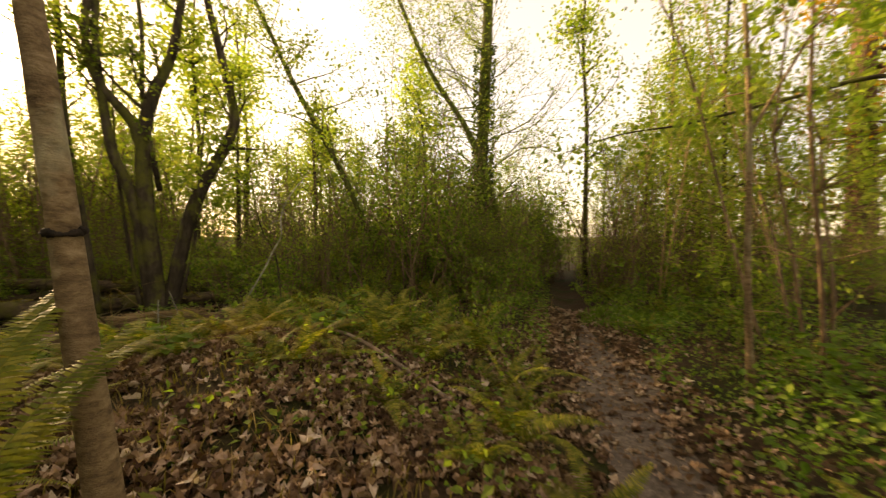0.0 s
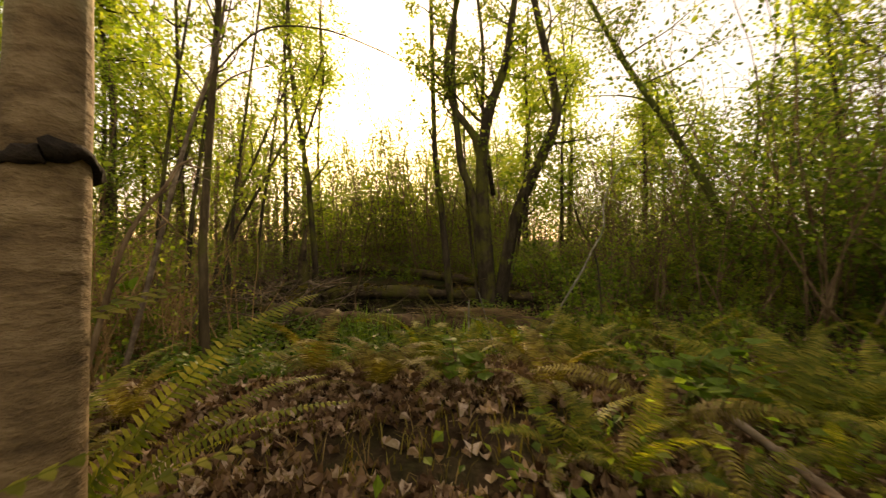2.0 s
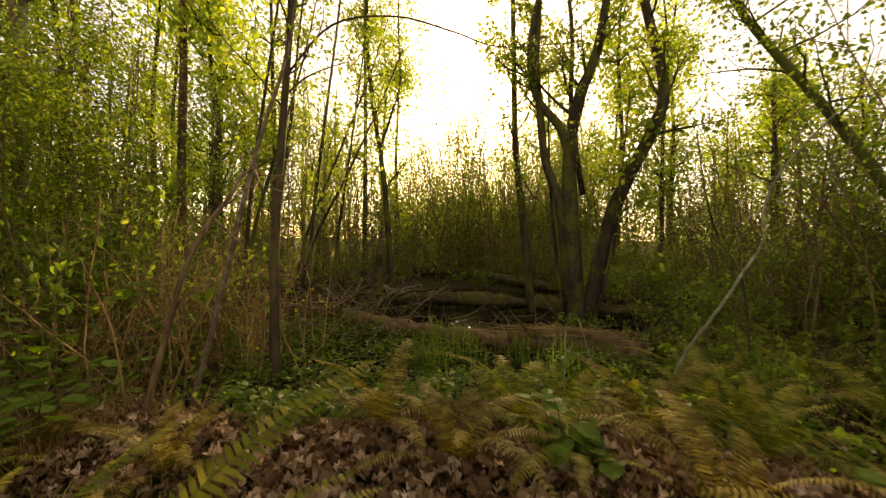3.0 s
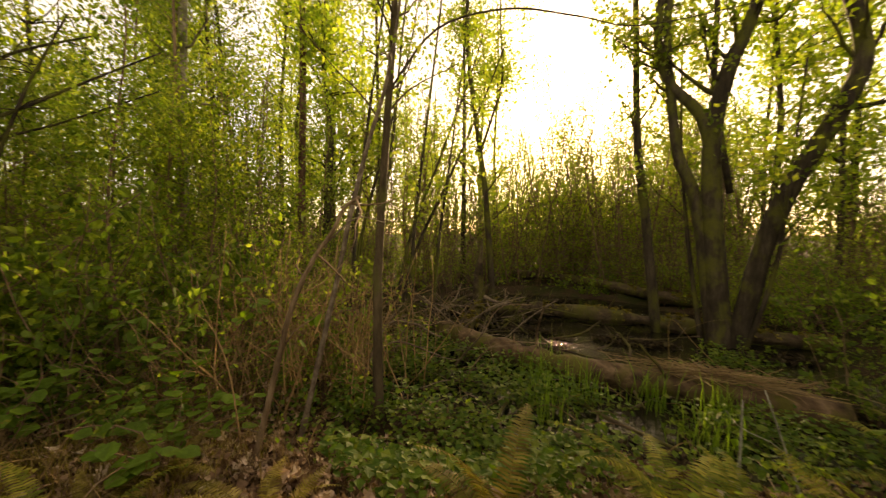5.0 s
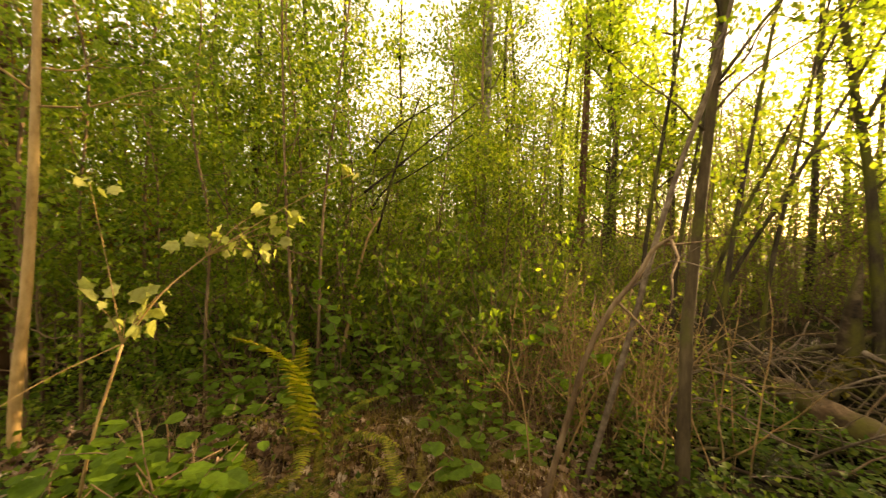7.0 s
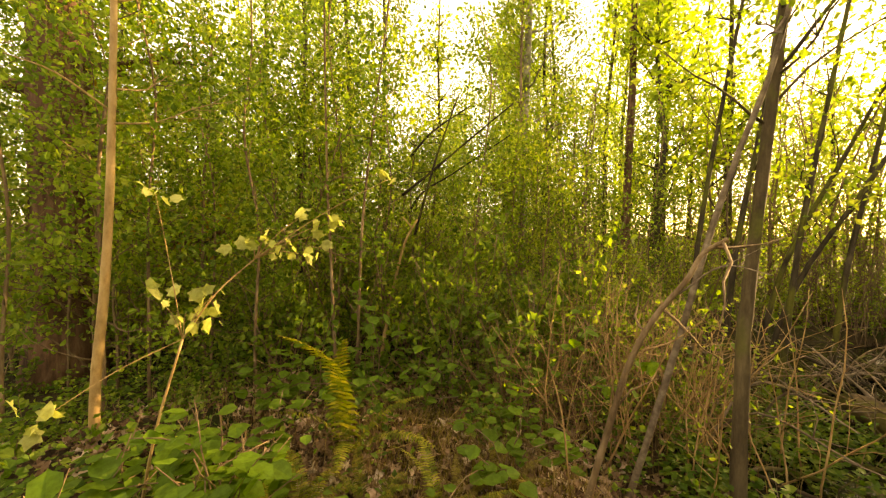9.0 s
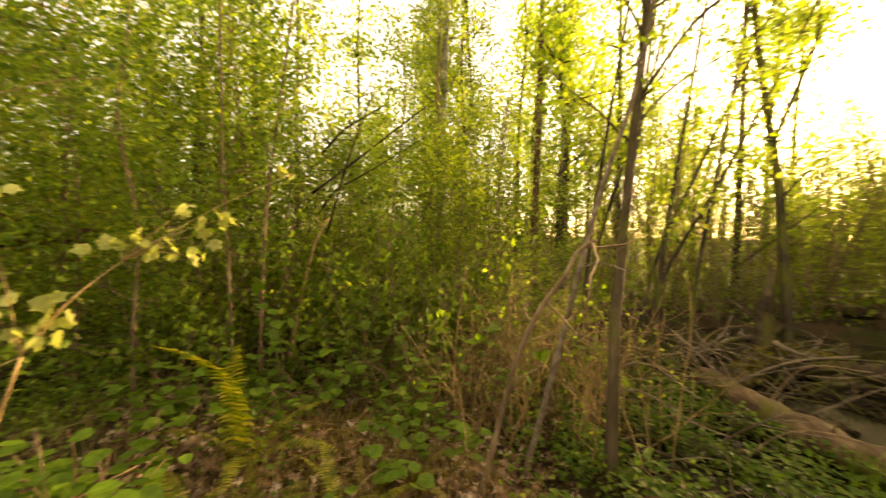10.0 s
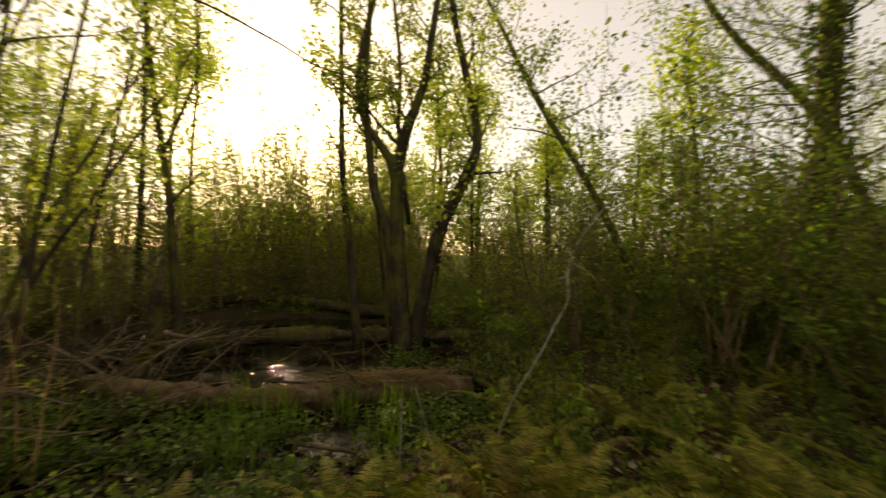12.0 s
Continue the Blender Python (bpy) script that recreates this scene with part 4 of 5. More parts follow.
def frond_mesh(name, length, arch, material, pairs=34, width=0.085):
    pile = Pile()
    s = np.linspace(0, 1, 12)
    line = np.stack([s * length * (0.55 + 0.3 * s), 0 * s, s * length * (1.15 - arch * 0.72 * s)], -1)
    pile.tube(line, np.linspace(0.0035, 0.001, 12), 3)
    for k in range(pairs):
        f = 0.14 + 0.85 * k / pairs
        i = min(int(f * 11), 10)
        base = line[i] + (line[i + 1] - line[i]) * (f * 11 - i)
        way = (line[i + 1] - line[i]) / np.linalg.norm(line[i + 1] - line[i])
        reach = width * (math.sin(math.pi * min(1, 0.25 + f * 0.75)) ** 0.7 + 0.08) * rng.uniform(0.9, 1.1)
        half = length * 0.85 / pairs * 0.36
        for side in (-1, 1):
            tip = base + np.array([0, side * reach, 0]) + way * reach * 0.28 + [0, 0, -reach * rng.uniform(0.1, 0.35)]
            mid = base * 0.5 + tip * 0.5 + [0, 0, reach * 0.08]
            pile.add([base - way * half, base + way * half, mid + way * half * 0.9, tip, mid - way * half * 0.9],
                     [(0, 1, 2, 4), (4, 2, 3)] if side < 0 else [(4, 2, 1, 0), (3, 2, 4)])
    return pile.mesh(name, material, False)


FRONDS = {
    "green": [frond_mesh("frond", L, a, LEAF_FERN) for L, a in ((0.85, 1.05), (0.75, 0.8), (0.65, 1.25))],
    "tall": [frond_mesh("frond", L, a, LEAF_FERN, 58, 0.062) for L, a in ((1.2, 1.0), (1.3, 0.95))],
    "broad": [frond_mesh("frond", 1.15, 1.0, LEAF_FERN, 30, 0.115), frond_mesh("frond", 1.05, 0.9, LEAF_FERN, 28, 0.105)],
    "olive": [frond_mesh("frond", L, a, LEAF_FERN_OLD) for L, a in ((0.85, 1.2), (0.7, 0.9), (0.75, 1.4))],
}


def fern(x, y, count, tone, size, label, tilt=0.0):
    root = thing("sword_fern", (x, y, land_z(x, y) - 0.02), label, "fern", "ferns on the forest floor")
    for k in range(count):
        ob = new("frond", FRONDS[tone][int(rng.integers(3))])
        ob.parent = root
        az = 2 * math.pi * (k + rng.uniform(-0.3, 0.3)) / count
        s = size * rng.uniform(0.75, 1.15)
        ob.matrix_basis = Matrix.Rotation(az, 4, "Z") @ Matrix.Rotation(rng.uniform(-0.45, 0.35) + tilt, 4, "Y") @ Matrix.Rotation(rng.normal(0, 0.25), 4, "X") @ Matrix.Scale(s, 4)
    return root


tall = thing("sword_fern", (-1.2, 0.88, land_z(-1.2, 0.88) - 0.02), "tall green sword fern arching before the alder trunk", "fern", "ferns on the forest floor")
for az, tilt, size in ((84, -0.3, 0.85), (90, -0.4, 0.95), (110, -0.34, 1.0), (95, -0.22, 1.0), (104, -0.02, 0.95), (120, -0.3, 1.05), (138, -0.2, 1.0), (175, -0.3, 0.95), (215, -0.1, 0.9), (260, 0.0, 0.8), (290, 0.1, 0.6), (235, 0.15, 0.7)):
    ob = new("frond", FRONDS["tall"][int(rng.integers(2))])
    ob.parent = tall
    ob.matrix_basis = Matrix.Rotation(radians(az), 4, "Z") @ Matrix.Rotation(tilt, 4, "Y") @ Matrix.Rotation(rng.normal(0, 0.2), 4, "X") @ Matrix.Scale(size, 4)


near = thing("sword_fern", (-1.95, 1.35, land_z(-1.95, 1.35) - 0.02), "large pale green sword fern behind the alder trunk", "fern", "ferns on the forest floor")
for az, tilt, size in ((95, -0.2, 0.85), (72, -0.05, 0.75), (38, 0.15, 0.6), (118, -0.2, 0.95), (140, -0.12, 0.85), (80, 0.1, 0.7), (105, 0.08, 0.8), (10, 0.15, 0.55), (-25, 0.0, 0.6), (180, 0.0, 0.8), (230, 0.1, 0.7)):
    ob = new("frond", FRONDS["tall"][int(rng.integers(2))])
    ob.parent = near
    ob.matrix_basis = Matrix.Rotation(radians(az), 4, "Z") @ Matrix.Rotation(tilt, 4, "Y") @ Matrix.Rotation(rng.normal(0, 0.2), 4, "X") @ Matrix.Scale(size, 4)

upright = thing("sword_fern", (-3.7, -0.16, land_z(-3.7, -0.16) - 0.02), "upright yellow-green sword fern in the shrubs", "fern", "ferns on the forest floor")
for az, tilt, size in ((0, -0.62, 1.1), (62, -0.9, 0.95), (-20, -0.25, 0.7), (40, 0.0, 0.65), (100, 0.1, 0.7), (150, 0.0, 0.7), (-110, 0.2, 0.7)):
    ob = new("frond", FRONDS["broad"][int(rng.integers(2))])
    ob.parent = upright
    ob.matrix_basis = Matrix.Rotation(radians(az), 4, "Z") @ Matrix.Rotation(tilt, 4, "Y") @ Matrix.Rotation(rng.normal(0, 0.15), 4, "X") @ Matrix.Scale(size, 4)

ferns = [(-0.9, 3.1, 7, "green", 0.45), (-0.2, 3.5, 9, "green", 0.6), (0.35, 2.6, 9, "green", 0.6), (-1.3, 4.4, 9, "green", 0.65), (-0.5, 4.6, 9, "green", 0.7), (0.2, 5.0, 9, "green", 0.7), (-1.9, 4.0, 9, "green", 0.65),
         (-2.3, 3.2, 8, "green", 0.6), (-2.9, 3.8, 8, "green", 0.65), (-0.15, 4.1, 8, "olive", 0.6), (0.75, 3.6, 9, "green", 0.6), (-1.6, 5.2, 9, "green", 0.7), (-0.9, 5.8, 9, "olive", 0.7), (0.5, 6.0, 9, "green", 0.8),
         (0.6, 1.5, 9, "green", 0.6), (1.9, 1.6, 8, "green", 0.6), (-2.9, -0.3, 8, "green", 0.6), (-3.4, 1.6, 8, "olive", 0.6), (-2.0, 1.15, 9, "green", 0.95), (-2.2, 0.6, 10, "olive", 1.1), (-1.2, 2.9, 7, "green", 0.55), (0.55, 2.95, 9, "green", 0.5), (0.3, 4.2, 9, "green", 0.65), (-2.5, 5.2, 10, "green", 1.0), (-1.8, 6.2, 10, "green", 1.1),
         (-1.75, 3.3, 7, "olive", 0.6), (-0.45, 2.65, 9, "green", 0.5), (-2.65, 1.35, 8, "olive", 0.7), (-2.6, 2.75, 8, "olive", 0.7), (-1.4, 2.85, 7, "green", 0.5), (0.1, 2.2, 9, "green", 0.5), (0.65, 2.0, 9, "green", 0.55), 
         (-1.0, 0.5, 10, "green", 0.9), (-3.1, 2.6, 8, "olive", 0.75), (-2.8, 3.3, 10, "green", 0.8), (-2.3, 3.9, 9, "olive", 0.75), (-1.1, 4.9, 10, "green", 0.9),
         (-3.5, 0.75, 8, "green", 0.6), (-0.9, 4.2, 8, "green", 0.8), (-0.7, 3.6, 8, "green", 0.5), (-1.3, 5.4, 9, "olive", 0.9),
         (-3.0, 5.9, 9, "green", 0.9), (-0.3, 5.2, 10, "green", 0.8), (0.4, 3.2, 8, "green", 0.7), (-2.1, 4.6, 9, "olive", 0.8), (-3.1, 0.1, 7, "green", 0.7),
         (-2.6, 4.3, 9, "green", 0.8), (-1.2, 3.4, 7, "olive", 0.7), (-4.05, 0.95, 9, "olive", 0.5), (-3.75, 0.75, 8, "olive", 0.45), (-3.4, 0.35, 8, "green", 0.5)]
for x, y, n, tone, size, *more in ferns:
    fern(x, y, n, tone, size * 1.15, "arching green sword fern" if tone == "green" else "bent olive-brown sword fern past its best", *more)
for _ in range(44):
    x, y = rng.uniform(-4.5, 5), rng.uniform(4.2, 12)
    if abs(x - (0.35 + 0.30 * y)) > 0.9 and ((x + 8.2) / 4.6) ** 2 + ((y - 6.1) / 4.4) ** 2 > 1.1:
        fern(x, y, 9, "green", rng.uniform(0.7, 1.1), "arching green sword fern")


rng = np.random.default_rng(34)


# ---- young maple with yellow leaves, broad-leaved shrub, brambles ----
def leaf_kinds(size, width, hang, shape, flat, curl, material):
    out = []
    for _ in range(14):
        pile = Pile()
        pile.leaves([(0, 0, 0)], size, width, hang, shape, flat, curl)
        out.append(pile.mesh("leaf", material, False))
    return out


LEAVES = {
    "maple": leaf_kinds(0.085, 0.72, 0.6, "lobed", 0.1, 0.1, LEAF_YELLOW),
    "big": leaf_kinds(0.11, 0.8, 0.15, "oval", 0.72, 0.05, LEAF_BROAD),
    "broad": leaf_kinds(0.095, 0.9, 0.15, "oval", 0.72, 0.06, LEAF_BROAD),
}


def hang_leaves(stem, places, sort):
    for p in places:
        ob = new("leaf", LEAVES[sort][int(rng.integers(14))])
        ob.parent = stem
        ob.matrix_basis = Matrix.Translation(tuple(float(v) for v in p)) @ Matrix.Rotation(rng.uniform(0, 6.28), 4, "Z")


def maple_sprig():
    at = (-2.62, -0.68, land_z(-2.62, -0.68))
    root = thing("maple_sapling", at, "young maple sapling with bright yellow-green leaves", "sapling")
    hub, joint = np.array((-2.82, -0.59, 1.5)) - at, np.array((-3.16, -0.43, 1.96)) - at
    for a, b, r in (((0, 0, -0.05), hub, 0.009), (hub, joint, 0.006)):
        pile = Pile()
        line = smooth_line([a, (np.array(a) * 0.5 + b * 0.5) + [0.02, 0, 0.03], b], 4)
        pile.tube(line, np.linspace(r, r * 0.7, len(line)), 6)
        part("stem", pile, BARK_POLE, root)
    for x, y, z, n, far in ((-2.74, -0.62, 1.71, 5, 0), (-2.84, -0.59, 1.66, 6, 0), (-2.9, -0.56, 1.59, 6, 0), (-2.96, -0.54, 1.74, 5, 0), (-3.15, -0.44, 2.03, 5, 1), (-3.23, -0.39, 2.1, 5, 1), (-3.31, -0.34, 2.03, 6, 1), (-3.38, -0.29, 1.99, 5, 1),
                            (-3.41, -0.27, 2.25, 5, 1), (-3.51, -0.19, 2.12, 4, 1), (-3.57, -0.14, 2.22, 5, 1), (-3.83, 0.12, 2.53, 6, 1), (-2.71, -0.63, 2.34, 6, 0), (-2.27, -0.75, 1.2, 8, 0)):
        t, foot = np.array((x, y, z)) - at, joint if far else hub
        pile = Pile()
        line = smooth_line([foot, foot * 0.5 + t * 0.5 + [0, 0, 0.03], t], 4)
        pile.tube(line, np.linspace(0.0035, 0.0014, len(line)), 5)
        stem = part("stem", pile, BARK_POLE, root)
        hang_leaves(stem, t + rng.normal(size=(n, 3)) * [0.05, 0.05, 0.03], "maple")
    return root


maple_sprig()


def broad_shrub(x, y, count, reach, height, size, label):
    at = (x, y, land_z(x, y))
    root = thing("broadleaf_shrub", at, label, "shrub")
    for k in range(count):
        pile = Pile()
        line = grow((0, 0, -0.03), (rng.normal(0, 0.5), rng.normal(0, 0.5), 1), reach * rng.uniform(0.6, 1.1), 7, 0.2, -0.05)
        pile.tube(line, np.linspace(0.006, 0.0025, 8), 5)
        stem = part("stem", pile, BARK_TWIG, root, "red-brown arching stem")
        s = rng.uniform(2, 6.9, 9)
        i = s.astype(int)
        hang_leaves(stem, line[i] + (line[np.minimum(i + 1, 7)] - line[i]) * (s - i)[:, None] + rng.normal(size=(9, 3)) * 0.04, "big" if size > 0.095 else "broad")
    return root


for x, y, c, r, h, s in ((-2.75, 0.0, 20, 0.85, 0.7, 0.11), (-2.5, -0.05, 18, 0.85, 0.6, 0.10), (-2.9, -0.25, 12, 0.9, 0.6, 0.09), (-2.2, -0.3, 12, 0.95, 0.6, 0.10), (-4.1, 0.9, 8, 0.8, 0.7, 0.08),
                         (-1.3, 3.9, 6, 0.45, 0.4, 0.08), (-2.35, 3.25, 6, 0.35, 0.3, 0.09), (-1.2, 4.0, 8, 0.6, 0.5, 0.09), (-4.6, -0.3, 9, 0.9, 0.8, 0.09), (3.6, 3.6, 12, 0.8, 0.8, 0.09), (3.2, 2.7, 10, 0.8, 0.8, 0.09),
                         (-5.0, 0.6, 9, 0.9, 0.8, 0.08), (-4.0, -1.2, 10, 1.0, 0.8, 0.09), (-5.6, 0.5, 14, 1.7, 0.8, 0.11), (-5.2, -0.2, 13, 1.6, 0.8, 0.11), (-6.2, 1.0, 14, 1.7, 0.8, 0.11), (-4.7, -0.9, 13, 1.6, 0.8, 0.11)):
    broad_shrub(x, y, c, r, h, s, "low shrub with broad green oval leaves")


# ---- muddy trail ----
def build_trail():
    pile = Pile()
    rows, cols = 110, 7
    ys = np.linspace(-1.5, 6.6, rows)
    wide = 0.40 + 0.06 * np.sin(2.1 * ys) + 0.05 * np.sin(5.3 * ys + 1)
    u = np.linspace(-1, 1, cols)
    gx = 0.56 + 0.28 * ys[:, None] + u * wide[:, None] * (1 - step(4.6, 6.6, ys) * 0.9)[:, None]
    gy = np.repeat(ys[:, None], cols, 1)
    gz = land(gx, gy) + 0.034 - 0.05 * np.abs(u) ** 4
    idx = np.arange(rows * cols).reshape(rows, cols)
    pile.add(np.stack([gx, gy, gz], -1).reshape(-1, 3), np.stack([idx[:-1, :-1], idx[:-1, 1:], idx[1:, 1:], idx[1:, :-1]], -1).reshape(-1, 4).tolist())
    tagged(new("trail", pile.mesh("trail", MUD)), "narrow trail of trodden grey-brown mud", "trail", kind="structure")


build_trail()


# ---- ground cover ----
rng = np.random.default_rng(33)


def scatter(count, box, keep):
    x, y = rng.uniform(box[0], box[1], count), rng.uniform(box[2], box[3], count)
    ok = keep(x, y)
    return x[ok], y[ok]


def pond_at(x, y):
    return ((x + 8.2) / 4.6) ** 2 + ((y - 6.1) / 4.4) ** 2


def trail_at(x, y):
    return np.abs(x - (0.35 + 0.30 * y))


def patchy(x, y, scale, shift=0.0):
    return np.sin(x * scale + 1.7 + shift) * np.cos(y * scale * 1.1 - 0.6 + shift) + 0.6 * np.sin(2.3 * scale * x - y * scale * 1.9 + shift)


pile = Pile()
x, y = scatter(14000, (-5, 5, -3, 9), lambda x, y: (land(x, y) > 0.04) & (patchy(x, y, 1.4) > -0.5))
x2, y2 = scatter(30000, (-4.6, 0.6, -0.8, 4.6), lambda x, y: (land(x, y) > 0.1) & (patchy(x, y, 2.2, 0.4) > -0.55))
x3, y3 = scatter(9000, (0.2, 3.6, -0.5, 8), lambda x, y: trail_at(x, y) < 0.9)
x, y = np.r_[x, x2, x3], np.r_[y, y2, y3]
n = len(x) // 2
low = rng.permutation(np.stack([x, y, land(x, y) + rng.uniform(0.0, 0.04, len(x))], -1))
pile.leaves(low[:n // 3], 0.095, width=0.6, hang=0.0, shape="lobed", flat=0.62, curl=0.4)
pile.leaves(low[n // 3:n], 0.07, width=0.62, hang=0.0, shape="lobed", flat=0.6, curl=0.4)
pile.leaves(low[n:], 0.055, width=0.6, hang=0.0, shape="oval", flat=0.55, curl=0.4)
ob = new("leaf_litter", pile.mesh("leaf_litter", LEAF_DEAD, False))
tagged(ob, "brown and grey fallen maple leaves on the soil", "leaf litter", kind="stuff")

pile = Pile()
x, y = scatter(60000, (-9, 6, -6, 12), lambda x, y: (land(x, y) > -0.02) & (trail_at(x, y) > 0.5) & (patchy(x, y, 0.9, 2.0) > -0.55 + 0.4 * (land(x, y) > 0.38)))
h = 0.02 + 0.3 * rng.random(len(x)) ** 1.6
pile.leaves(np.stack([x, y, land(x, y) + h], -1), 0.05, width=0.6, hang=0.0, shape="diamond", flat=0.5)
ob = new("ground_cover", pile.mesh("ground_cover", LEAF_GREEN, False))
tagged(ob, "low green herbs covering the forest floor", "undergrowth", kind="stuff")

pile = Pile()
b, d = rng.uniform(95, 175, 11000), rng.uniform(3.0, 8, 11000)
x, y = -1.8 - np.sin(np.radians(b)) * d, 2.0 + np.cos(np.radians(b)) * d
ok = (patchy(x, y, 1.7, 3.0) > 0.15) & (land(x, y) > 0.03)
x, y = x[ok], y[ok]
pile.leaves(np.stack([x, y, land(x, y) + 0.03 + 0.40 * rng.random(len(x)) ** 1.6], -1), 0.065, width=0.75, hang=0.0, shape="oval", flat=0.55)
ob = new("woodland_herbs", pile.mesh("woodland_herbs", LEAF_BROAD, False))
tagged(ob, "leafy green herbs between the shrubs", "undergrowth", kind="stuff")

pile = Pile()
x, y = scatter(11000, (1.0, 6.5, 0.4, 8.5), lambda x, y: (trail_at(x, y) > 0.55) & (patchy(x, y, 1.9, 0.5) > 0.1))
pile.leaves(np.stack([x, y, land(x, y) + 0.02 + 0.35 * rng.random(len(x)) ** 1.5], -1), 0.06, width=0.7, hang=0.0, shape="oval", flat=0.5)
ob = new("trailside_herbs", pile.mesh("trailside_herbs", LEAF_BROAD, False))
tagged(ob, "green herbs growing along the trail", "undergrowth", kind="stuff")

pile = Pile()
x, y = scatter(36000, (-9, -3, 1.8, 7.5), lambda x, y: (pond_at(x, y) > 0.35) & (patchy(x, y, 1.9, 1.0) > np.where(land(x, y) < 0.02, np.where(y < 4.0, -0.2, 0.45), -0.15)) & (x < -3.3))
pile.leaves(np.stack([x, y, np.maximum(land(x, y), 0.0) + rng.uniform(0.01, 0.3, len(x))], -1), 0.065, width=0.7, hang=0.0, shape="diamond", flat=0.6)
ob = new("marsh_herbs", pile.mesh("marsh_herbs", LEAF_BROAD, False))
tagged(ob, "small bright green marsh herbs at the water", "undergrowth", kind="stuff")


pile = Pile()
b, d = rng.uniform(-62, 182, 26000), 8.5 + 26 * rng.random(26000) ** 1.3
x, y = -1.8 - np.sin(np.radians(b)) * d, 2.0 + np.cos(np.radians(b)) * d
ok = (pond_at(x, y) > 1.1) & (trail_at(x, y) > 1.0)
x, y = x[ok], y[ok]
pile.leaves(np.stack([x, y, land(x, y) + 0.05 + 0.9 * rng.random(len(x)) ** 1.5], -1), 0.17, width=0.6, hang=0.0, shape="diamond", flat=0.45)
tagged(new("far_undergrowth", pile.mesh("far_undergrowth", LEAF_GREEN, False)), "low green undergrowth covering the far wood floor", "undergrowth", kind="stuff")


def blades(name, spots, height, width, lean, material, label, category="grass"):
    pile = Pile()
    n = len(spots)
    a = rng.uniform(0, 6.28, n)
    hgt = height * rng.uniform(0.5, 1.15, n)
    side = np.stack([np.cos(a), np.sin(a), 0 * a], -1) * width / 2
    bend = np.stack([-np.sin(a), np.cos(a), 0 * a], -1) * (lean * hgt * rng.uniform(0.1, 1, n))[:, None]
    up = np.stack([0 * a, 0 * a, hgt], -1)
    v = np.stack([spots - side, spots + side, spots + bend * 0.35 + up * 0.6 + side * 0.8, spots + bend * 0.35 + up * 0.6 - side * 0.8, spots + bend + up * 0.95], 1).reshape(-1, 3)
    base = np.arange(n) * 5
    faces = [f for b in base.tolist() for f in ((b, b + 1, b + 2, b + 3), (b + 3, b + 2, b + 4))]
    pile.add(v, faces)
    ob = new(name, pile.mesh(name, material, False))
    return tagged(ob, label, category, kind="stuff")


def tufts(centres, each, spread):
    out = []
    for x, y in centres:
        p = np.stack([rng.normal(x, spread, each), rng.normal(y, spread, each)], -1)
        out.append(np.column_stack([p, np.maximum(land(p[:, 0], p[:, 1]), -0.05)]))
    return np.concatenate(out)


blades("swamp_grass", tufts([(-5.2, 4.6), (-5.7, 4.3), (-4.8, 5.2), (-4.4, 5.6), (-5.0, 4.0), (-6.0, 4.6), (-4.1, 5.0)], 42, 0.13), 0.55, 0.014, 0.5, GRASS_MAT, "bright green swamp grass tufts standing in water")
cent = [polar(rng.uniform(82, 114), rng.uniform(3.6, 9)) for _ in range(55)]
blades("dry_grass", tufts(cent, 36, 0.3), 0.85, 0.005, 0.9, STRAW_MAT, "dry tan grass and dead stalks in the thicket")
cent = [polar(rng.uniform(-70, 120), rng.uniform(4.0, 9)) for _ in range(70)]
blades("thin_grass", tufts([c for c in cent if pond_at(*c) > 1.0 and trail_at(*c) > 0.8], 30, 0.3), 0.45, 0.006, 0.7, STRAW_MAT, "thin dry grass among the undergrowth")

x, y = scatter(5000, (2.2, 4.6, 5.6, 8.2), lambda x, y: ((x - 3.35) / 0.95) ** 2 + ((y - 6.9) / 0.9) ** 2 < rng.uniform(0.5, 1, len(x)))
blades("grass_patch", np.stack([x, y, land(x, y)], -1), 0.16, 0.012, 0.6, GRASS_MAT, "soft bright green grass patch beside the trail")
cent = [polar(rng.uniform(100, 160), rng.uniform(2.2, 5.0)) for _ in range(46)]
blades("bank_grass", tufts(cent, 34, 0.22), 0.34, 0.005, 1.3, STRAW_MAT, "dry bent tan grass on the mossy bank")
x, y = scatter(5200, (-6.2, -2.6, -2.0, 2.8), lambda x, y: (land(x, y) > 0.05) & (patchy(x, y, 2.1, 1.2) > -0.35))
pile = Pile()
pile.leaves(np.stack([x, y, land(x, y) + rng.uniform(0.01, 0.09, len(x))], -1), 0.08, width=0.66, hang=0.0, shape="lobed", flat=0.6, curl=0.35)
tagged(new("bank_litter", pile.mesh("bank_litter", LEAF_DEAD, False)), "brown fallen leaves lying on moss and grass", "leaf litter", kind="stuff")
x, y = scatter(6500, (-3.6, 1.6, 0.4, 5.4), lambda x, y: (land(x, y) > 0.1) & (trail_at(x, y) > 0.45) & (patchy(x, y, 2.2, 0.4) < 0.35))
blades("mound_moss", np.stack([x, y, land(x, y)], -1), 0.10, 0.008, 1.0, LEAF_FERN_OLD, "olive moss and fine grass over the fern mound", "moss")
x, y = scatter(1600, (-3.6, 1.6, 0.4, 5.4), lambda x, y: (land(x, y) > 0.1) & (trail_at(x, y) > 0.45))
blades("mound_straw", np.stack([x, y, land(x, y) + 0.01], -1), 0.16, 0.005, 1.9, STRAW_MAT, "thin dry straw and fern stalks on the mound")
x, y = scatter(30000, (-11.5, -3.4, 2.2, 9.0), lambda x, y: (land(x, y) < 0.03) & (patchy(x, y, 2.2, 2.6) > 0.75))
pile = Pile()
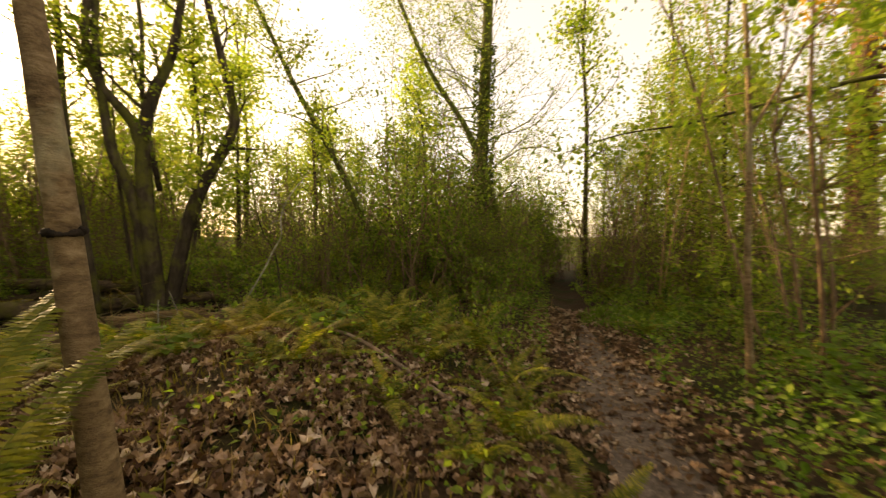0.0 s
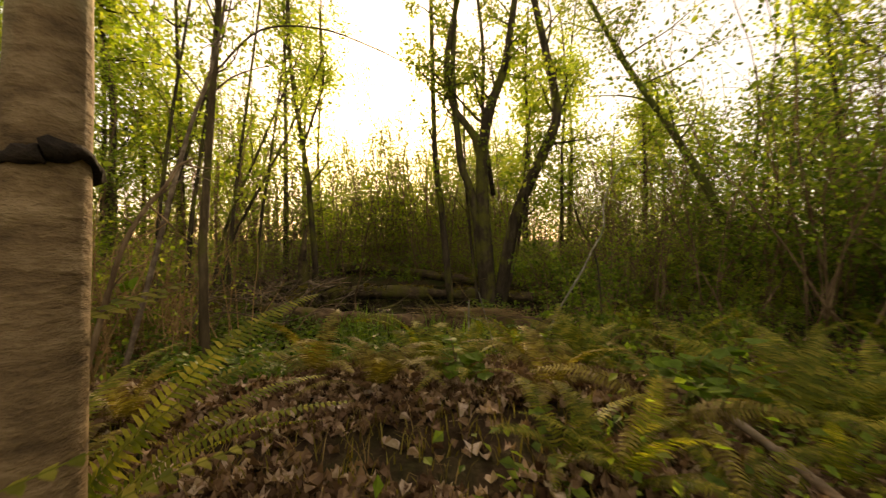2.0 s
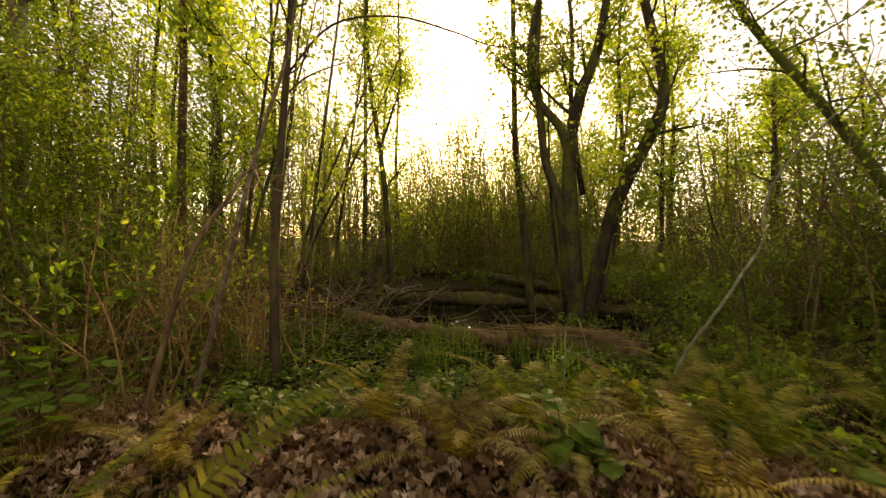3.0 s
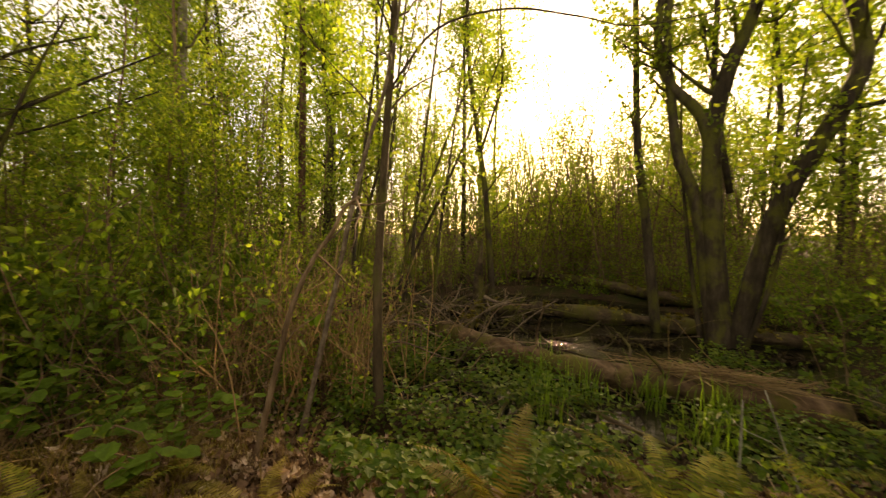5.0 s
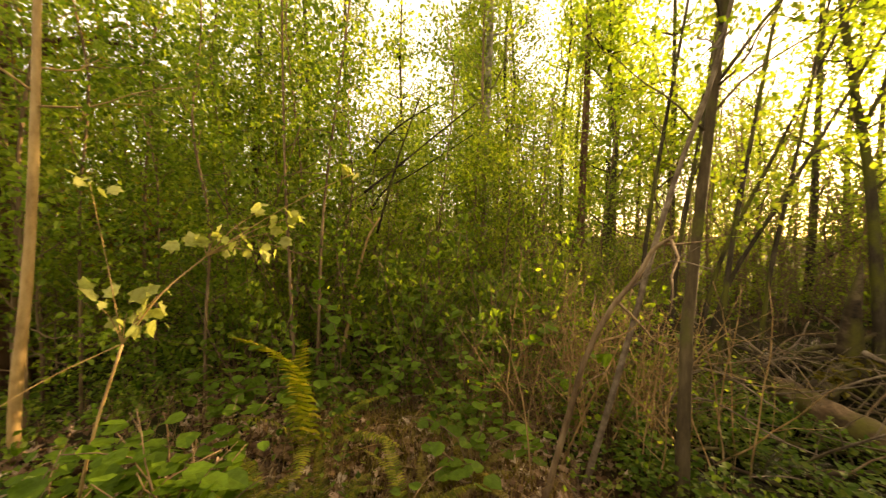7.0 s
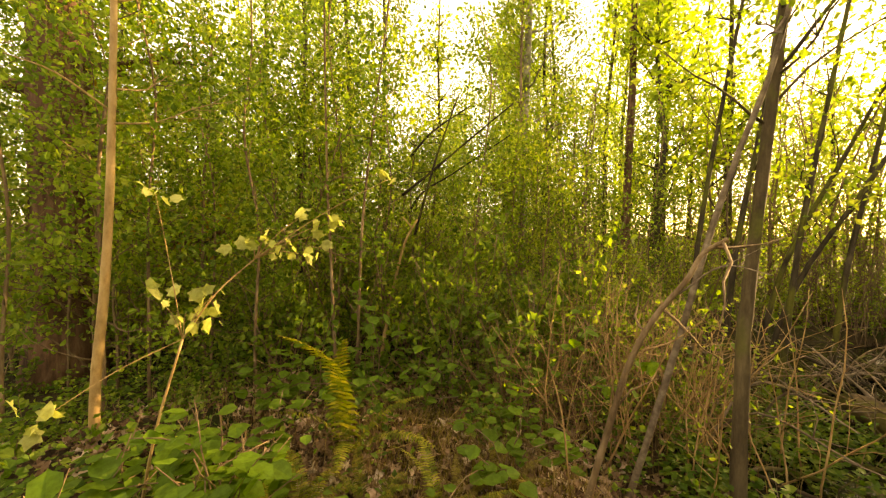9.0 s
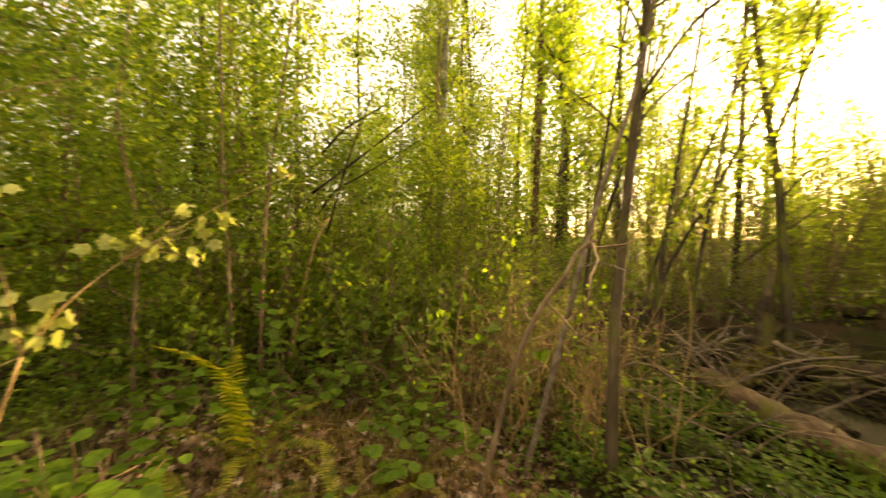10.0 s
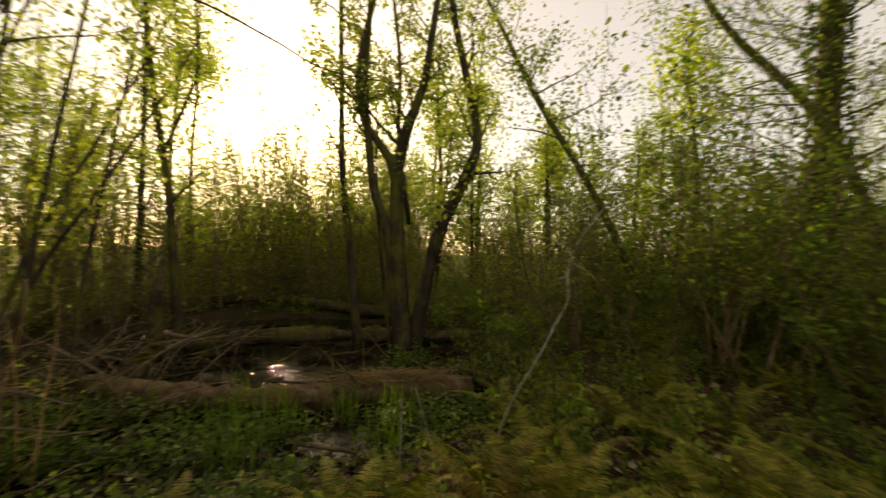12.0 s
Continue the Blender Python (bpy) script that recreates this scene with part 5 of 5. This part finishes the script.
pile.leaves(np.stack([x, y, rng.uniform(0.004, 0.05, len(x))], -1), 0.11, width=0.5, hang=0.0, shape="diamond", flat=0.8, curl=0.3)
tagged(new("floating_debris", pile.mesh("floating_debris", LEAF_ROT, False)), "dark rotten leaves and scum floating on water", "debris", kind="stuff")
# floating twigs and dark debris on the water
for k in range(48):
    x, y = rng.uniform(-10.5, -4.4), rng.uniform(3.0, 8.0)
    if pond_at(x, y) < 0.9:
        a, L = rng.uniform(0, 6.28), rng.uniform(0.5, 1.6)
        stick([(x, y, 0.01), (x + 0.5 * L * math.cos(a), y + 0.5 * L * math.sin(a), 0.04 + 0.08 * rng.random()), (x + L * math.cos(a + 0.2), y + L * math.sin(a + 0.2), 0.02 + 0.2 * rng.random())],
              rng.uniform(0.008, 0.03), BARK_LOG, "dark wet branch lying in swamp water", 3)


for k in range(60):
    x, y = rng.normal(-8.9, 0.9), rng.normal(4.2, 0.8)
    a, L = rng.uniform(0, 6.28), rng.uniform(0.7, 2.0)
    z0 = max(land_z(x, y), 0.0)
    stick([(x, y, z0), (x + 0.5 * L * math.cos(a), y + 0.5 * L * math.sin(a), z0 + rng.uniform(0.1, 0.6)), (x + L * math.cos(a + 0.3), y + L * math.sin(a + 0.3), z0 + rng.uniform(0.05, 0.9))],
          rng.uniform(0.008, 0.03), (BARK_LOG, BARK_DARK, DRY_WOOD)[k % 3], "dead branch tangled round the fallen logs", 3)


# bent reeds and a heap of dry straw over the near log
stick([(-5.62, 6.32, 0.05), (-5.61, 6.3, 0.75), (-5.25, 6.33, 0.5), (-4.91, 6.36, 0.28)], 0.007, STRAW_MAT, "bent dry reed standing by the log", 1)
n = 230
a = rng.normal(0.75, 0.6, n)
u = rng.normal(0, 0.3, n)
c = np.stack([-4.75 + u, 5.9 + 0.95 * u + rng.normal(0, 0.09, n), 0.31 + 0.1 * rng.random(n)], -1)
way = np.stack([np.cos(a), np.sin(a), rng.normal(0, 0.12, n)], -1) * rng.uniform(0.08, 0.42, (n, 1))
off = np.stack([-np.sin(a), np.cos(a), 0 * a + 0.4], -1) * 0.004
pile = Pile()
pile.add(np.stack([c - way - off, c - way + off, c + way + off, c + way - off], 1).reshape(-1, 3), (np.arange(n)[:, None] * 4 + np.arange(4)).tolist())
tagged(new("straw_heap", pile.mesh("straw_heap", STRAW_MAT, False)), "heap of dry grey-brown reeds over the log", "straw", kind="stuff")

# long dark leaning boughs of the brush
stick([(-5.69, -1.27, 2.66), (-6.0, -0.88, 3.08), (-6.2, -0.58, 3.4), (-6.49, -0.04, 3.91)], 0.02, BARK_DARK, "long dark leaning dead bough in the thicket", 6)
stick([(-5.97, -1.26, 2.13), (-6.13, -1.05, 3.14), (-6.21, -0.93, 3.58), (-6.32, -0.78, 4.11)], 0.02, BARK_DARK, "long dark leaning dead bough in the thicket", 6)
stick([(-6.23, -1.57, 2.48), (-6.37, -1.39, 2.8), (-6.61, -1.06, 3.06), (-7.04, -0.29, 3.66)], 0.02, BARK_DARK, "long dark leaning dead bough in the thicket", 6)
stick([(-6.08, -1.44, 3.26), (-6.28, -1.18, 3.65), (-6.62, -0.67, 4.08)], 0.02, BARK_DARK, "long dark leaning dead bough in the thicket", 6)


# olive moss hummock on the bank, and a snapped pale branch
n = 7000
r, a = 1.15 * np.sqrt(rng.random(n)), rng.uniform(0, 6.28, n)
x, y = -4.5 + r * np.cos(a), 0.55 + r * np.sin(a) * 0.8
ok = rng.random(n) < 1.25 - r / 1.15
x, y = x[ok], y[ok]
blades("moss_hummock", np.stack([x, y, land(x, y)], -1), 0.11, 0.008, 0.9, LEAF_FERN_OLD, "olive-brown moss and fine grass on the bank", "moss")
stick([(-5.6, -1.55, 0.35), (-5.75, -1.5, 1.2), (-5.85, -1.35, 2.0), (-5.95, -1.2, 2.35)], 0.03, BARK_POLE, "snapped branch with pale bare wood", 1)
for k in range(80):
    b, d = rng.uniform(20, 145), rng.uniform(2.4, 4.8)
    x, y = polar(b, d)
    a, L = rng.uniform(0, 6.28), rng.uniform(0.3, 0.9)
    z0, z1 = max(land_z(x, y), 0) + 0.02, max(land_z(x + L * math.cos(a), y + L * math.sin(a)), 0) + rng.uniform(0.03, 0.3)
    stick([(x, y, z0), (x + 0.5 * L * math.cos(a), y + 0.5 * L * math.sin(a), (z0 + z1) / 2 + 0.04), (x + L * math.cos(a), y + L * math.sin(a), z1)], rng.uniform(0.003, 0.008), STRAW_MAT if k % 3 else DRY_WOOD, "thin pale dead stalk lying in the herbs", 1)
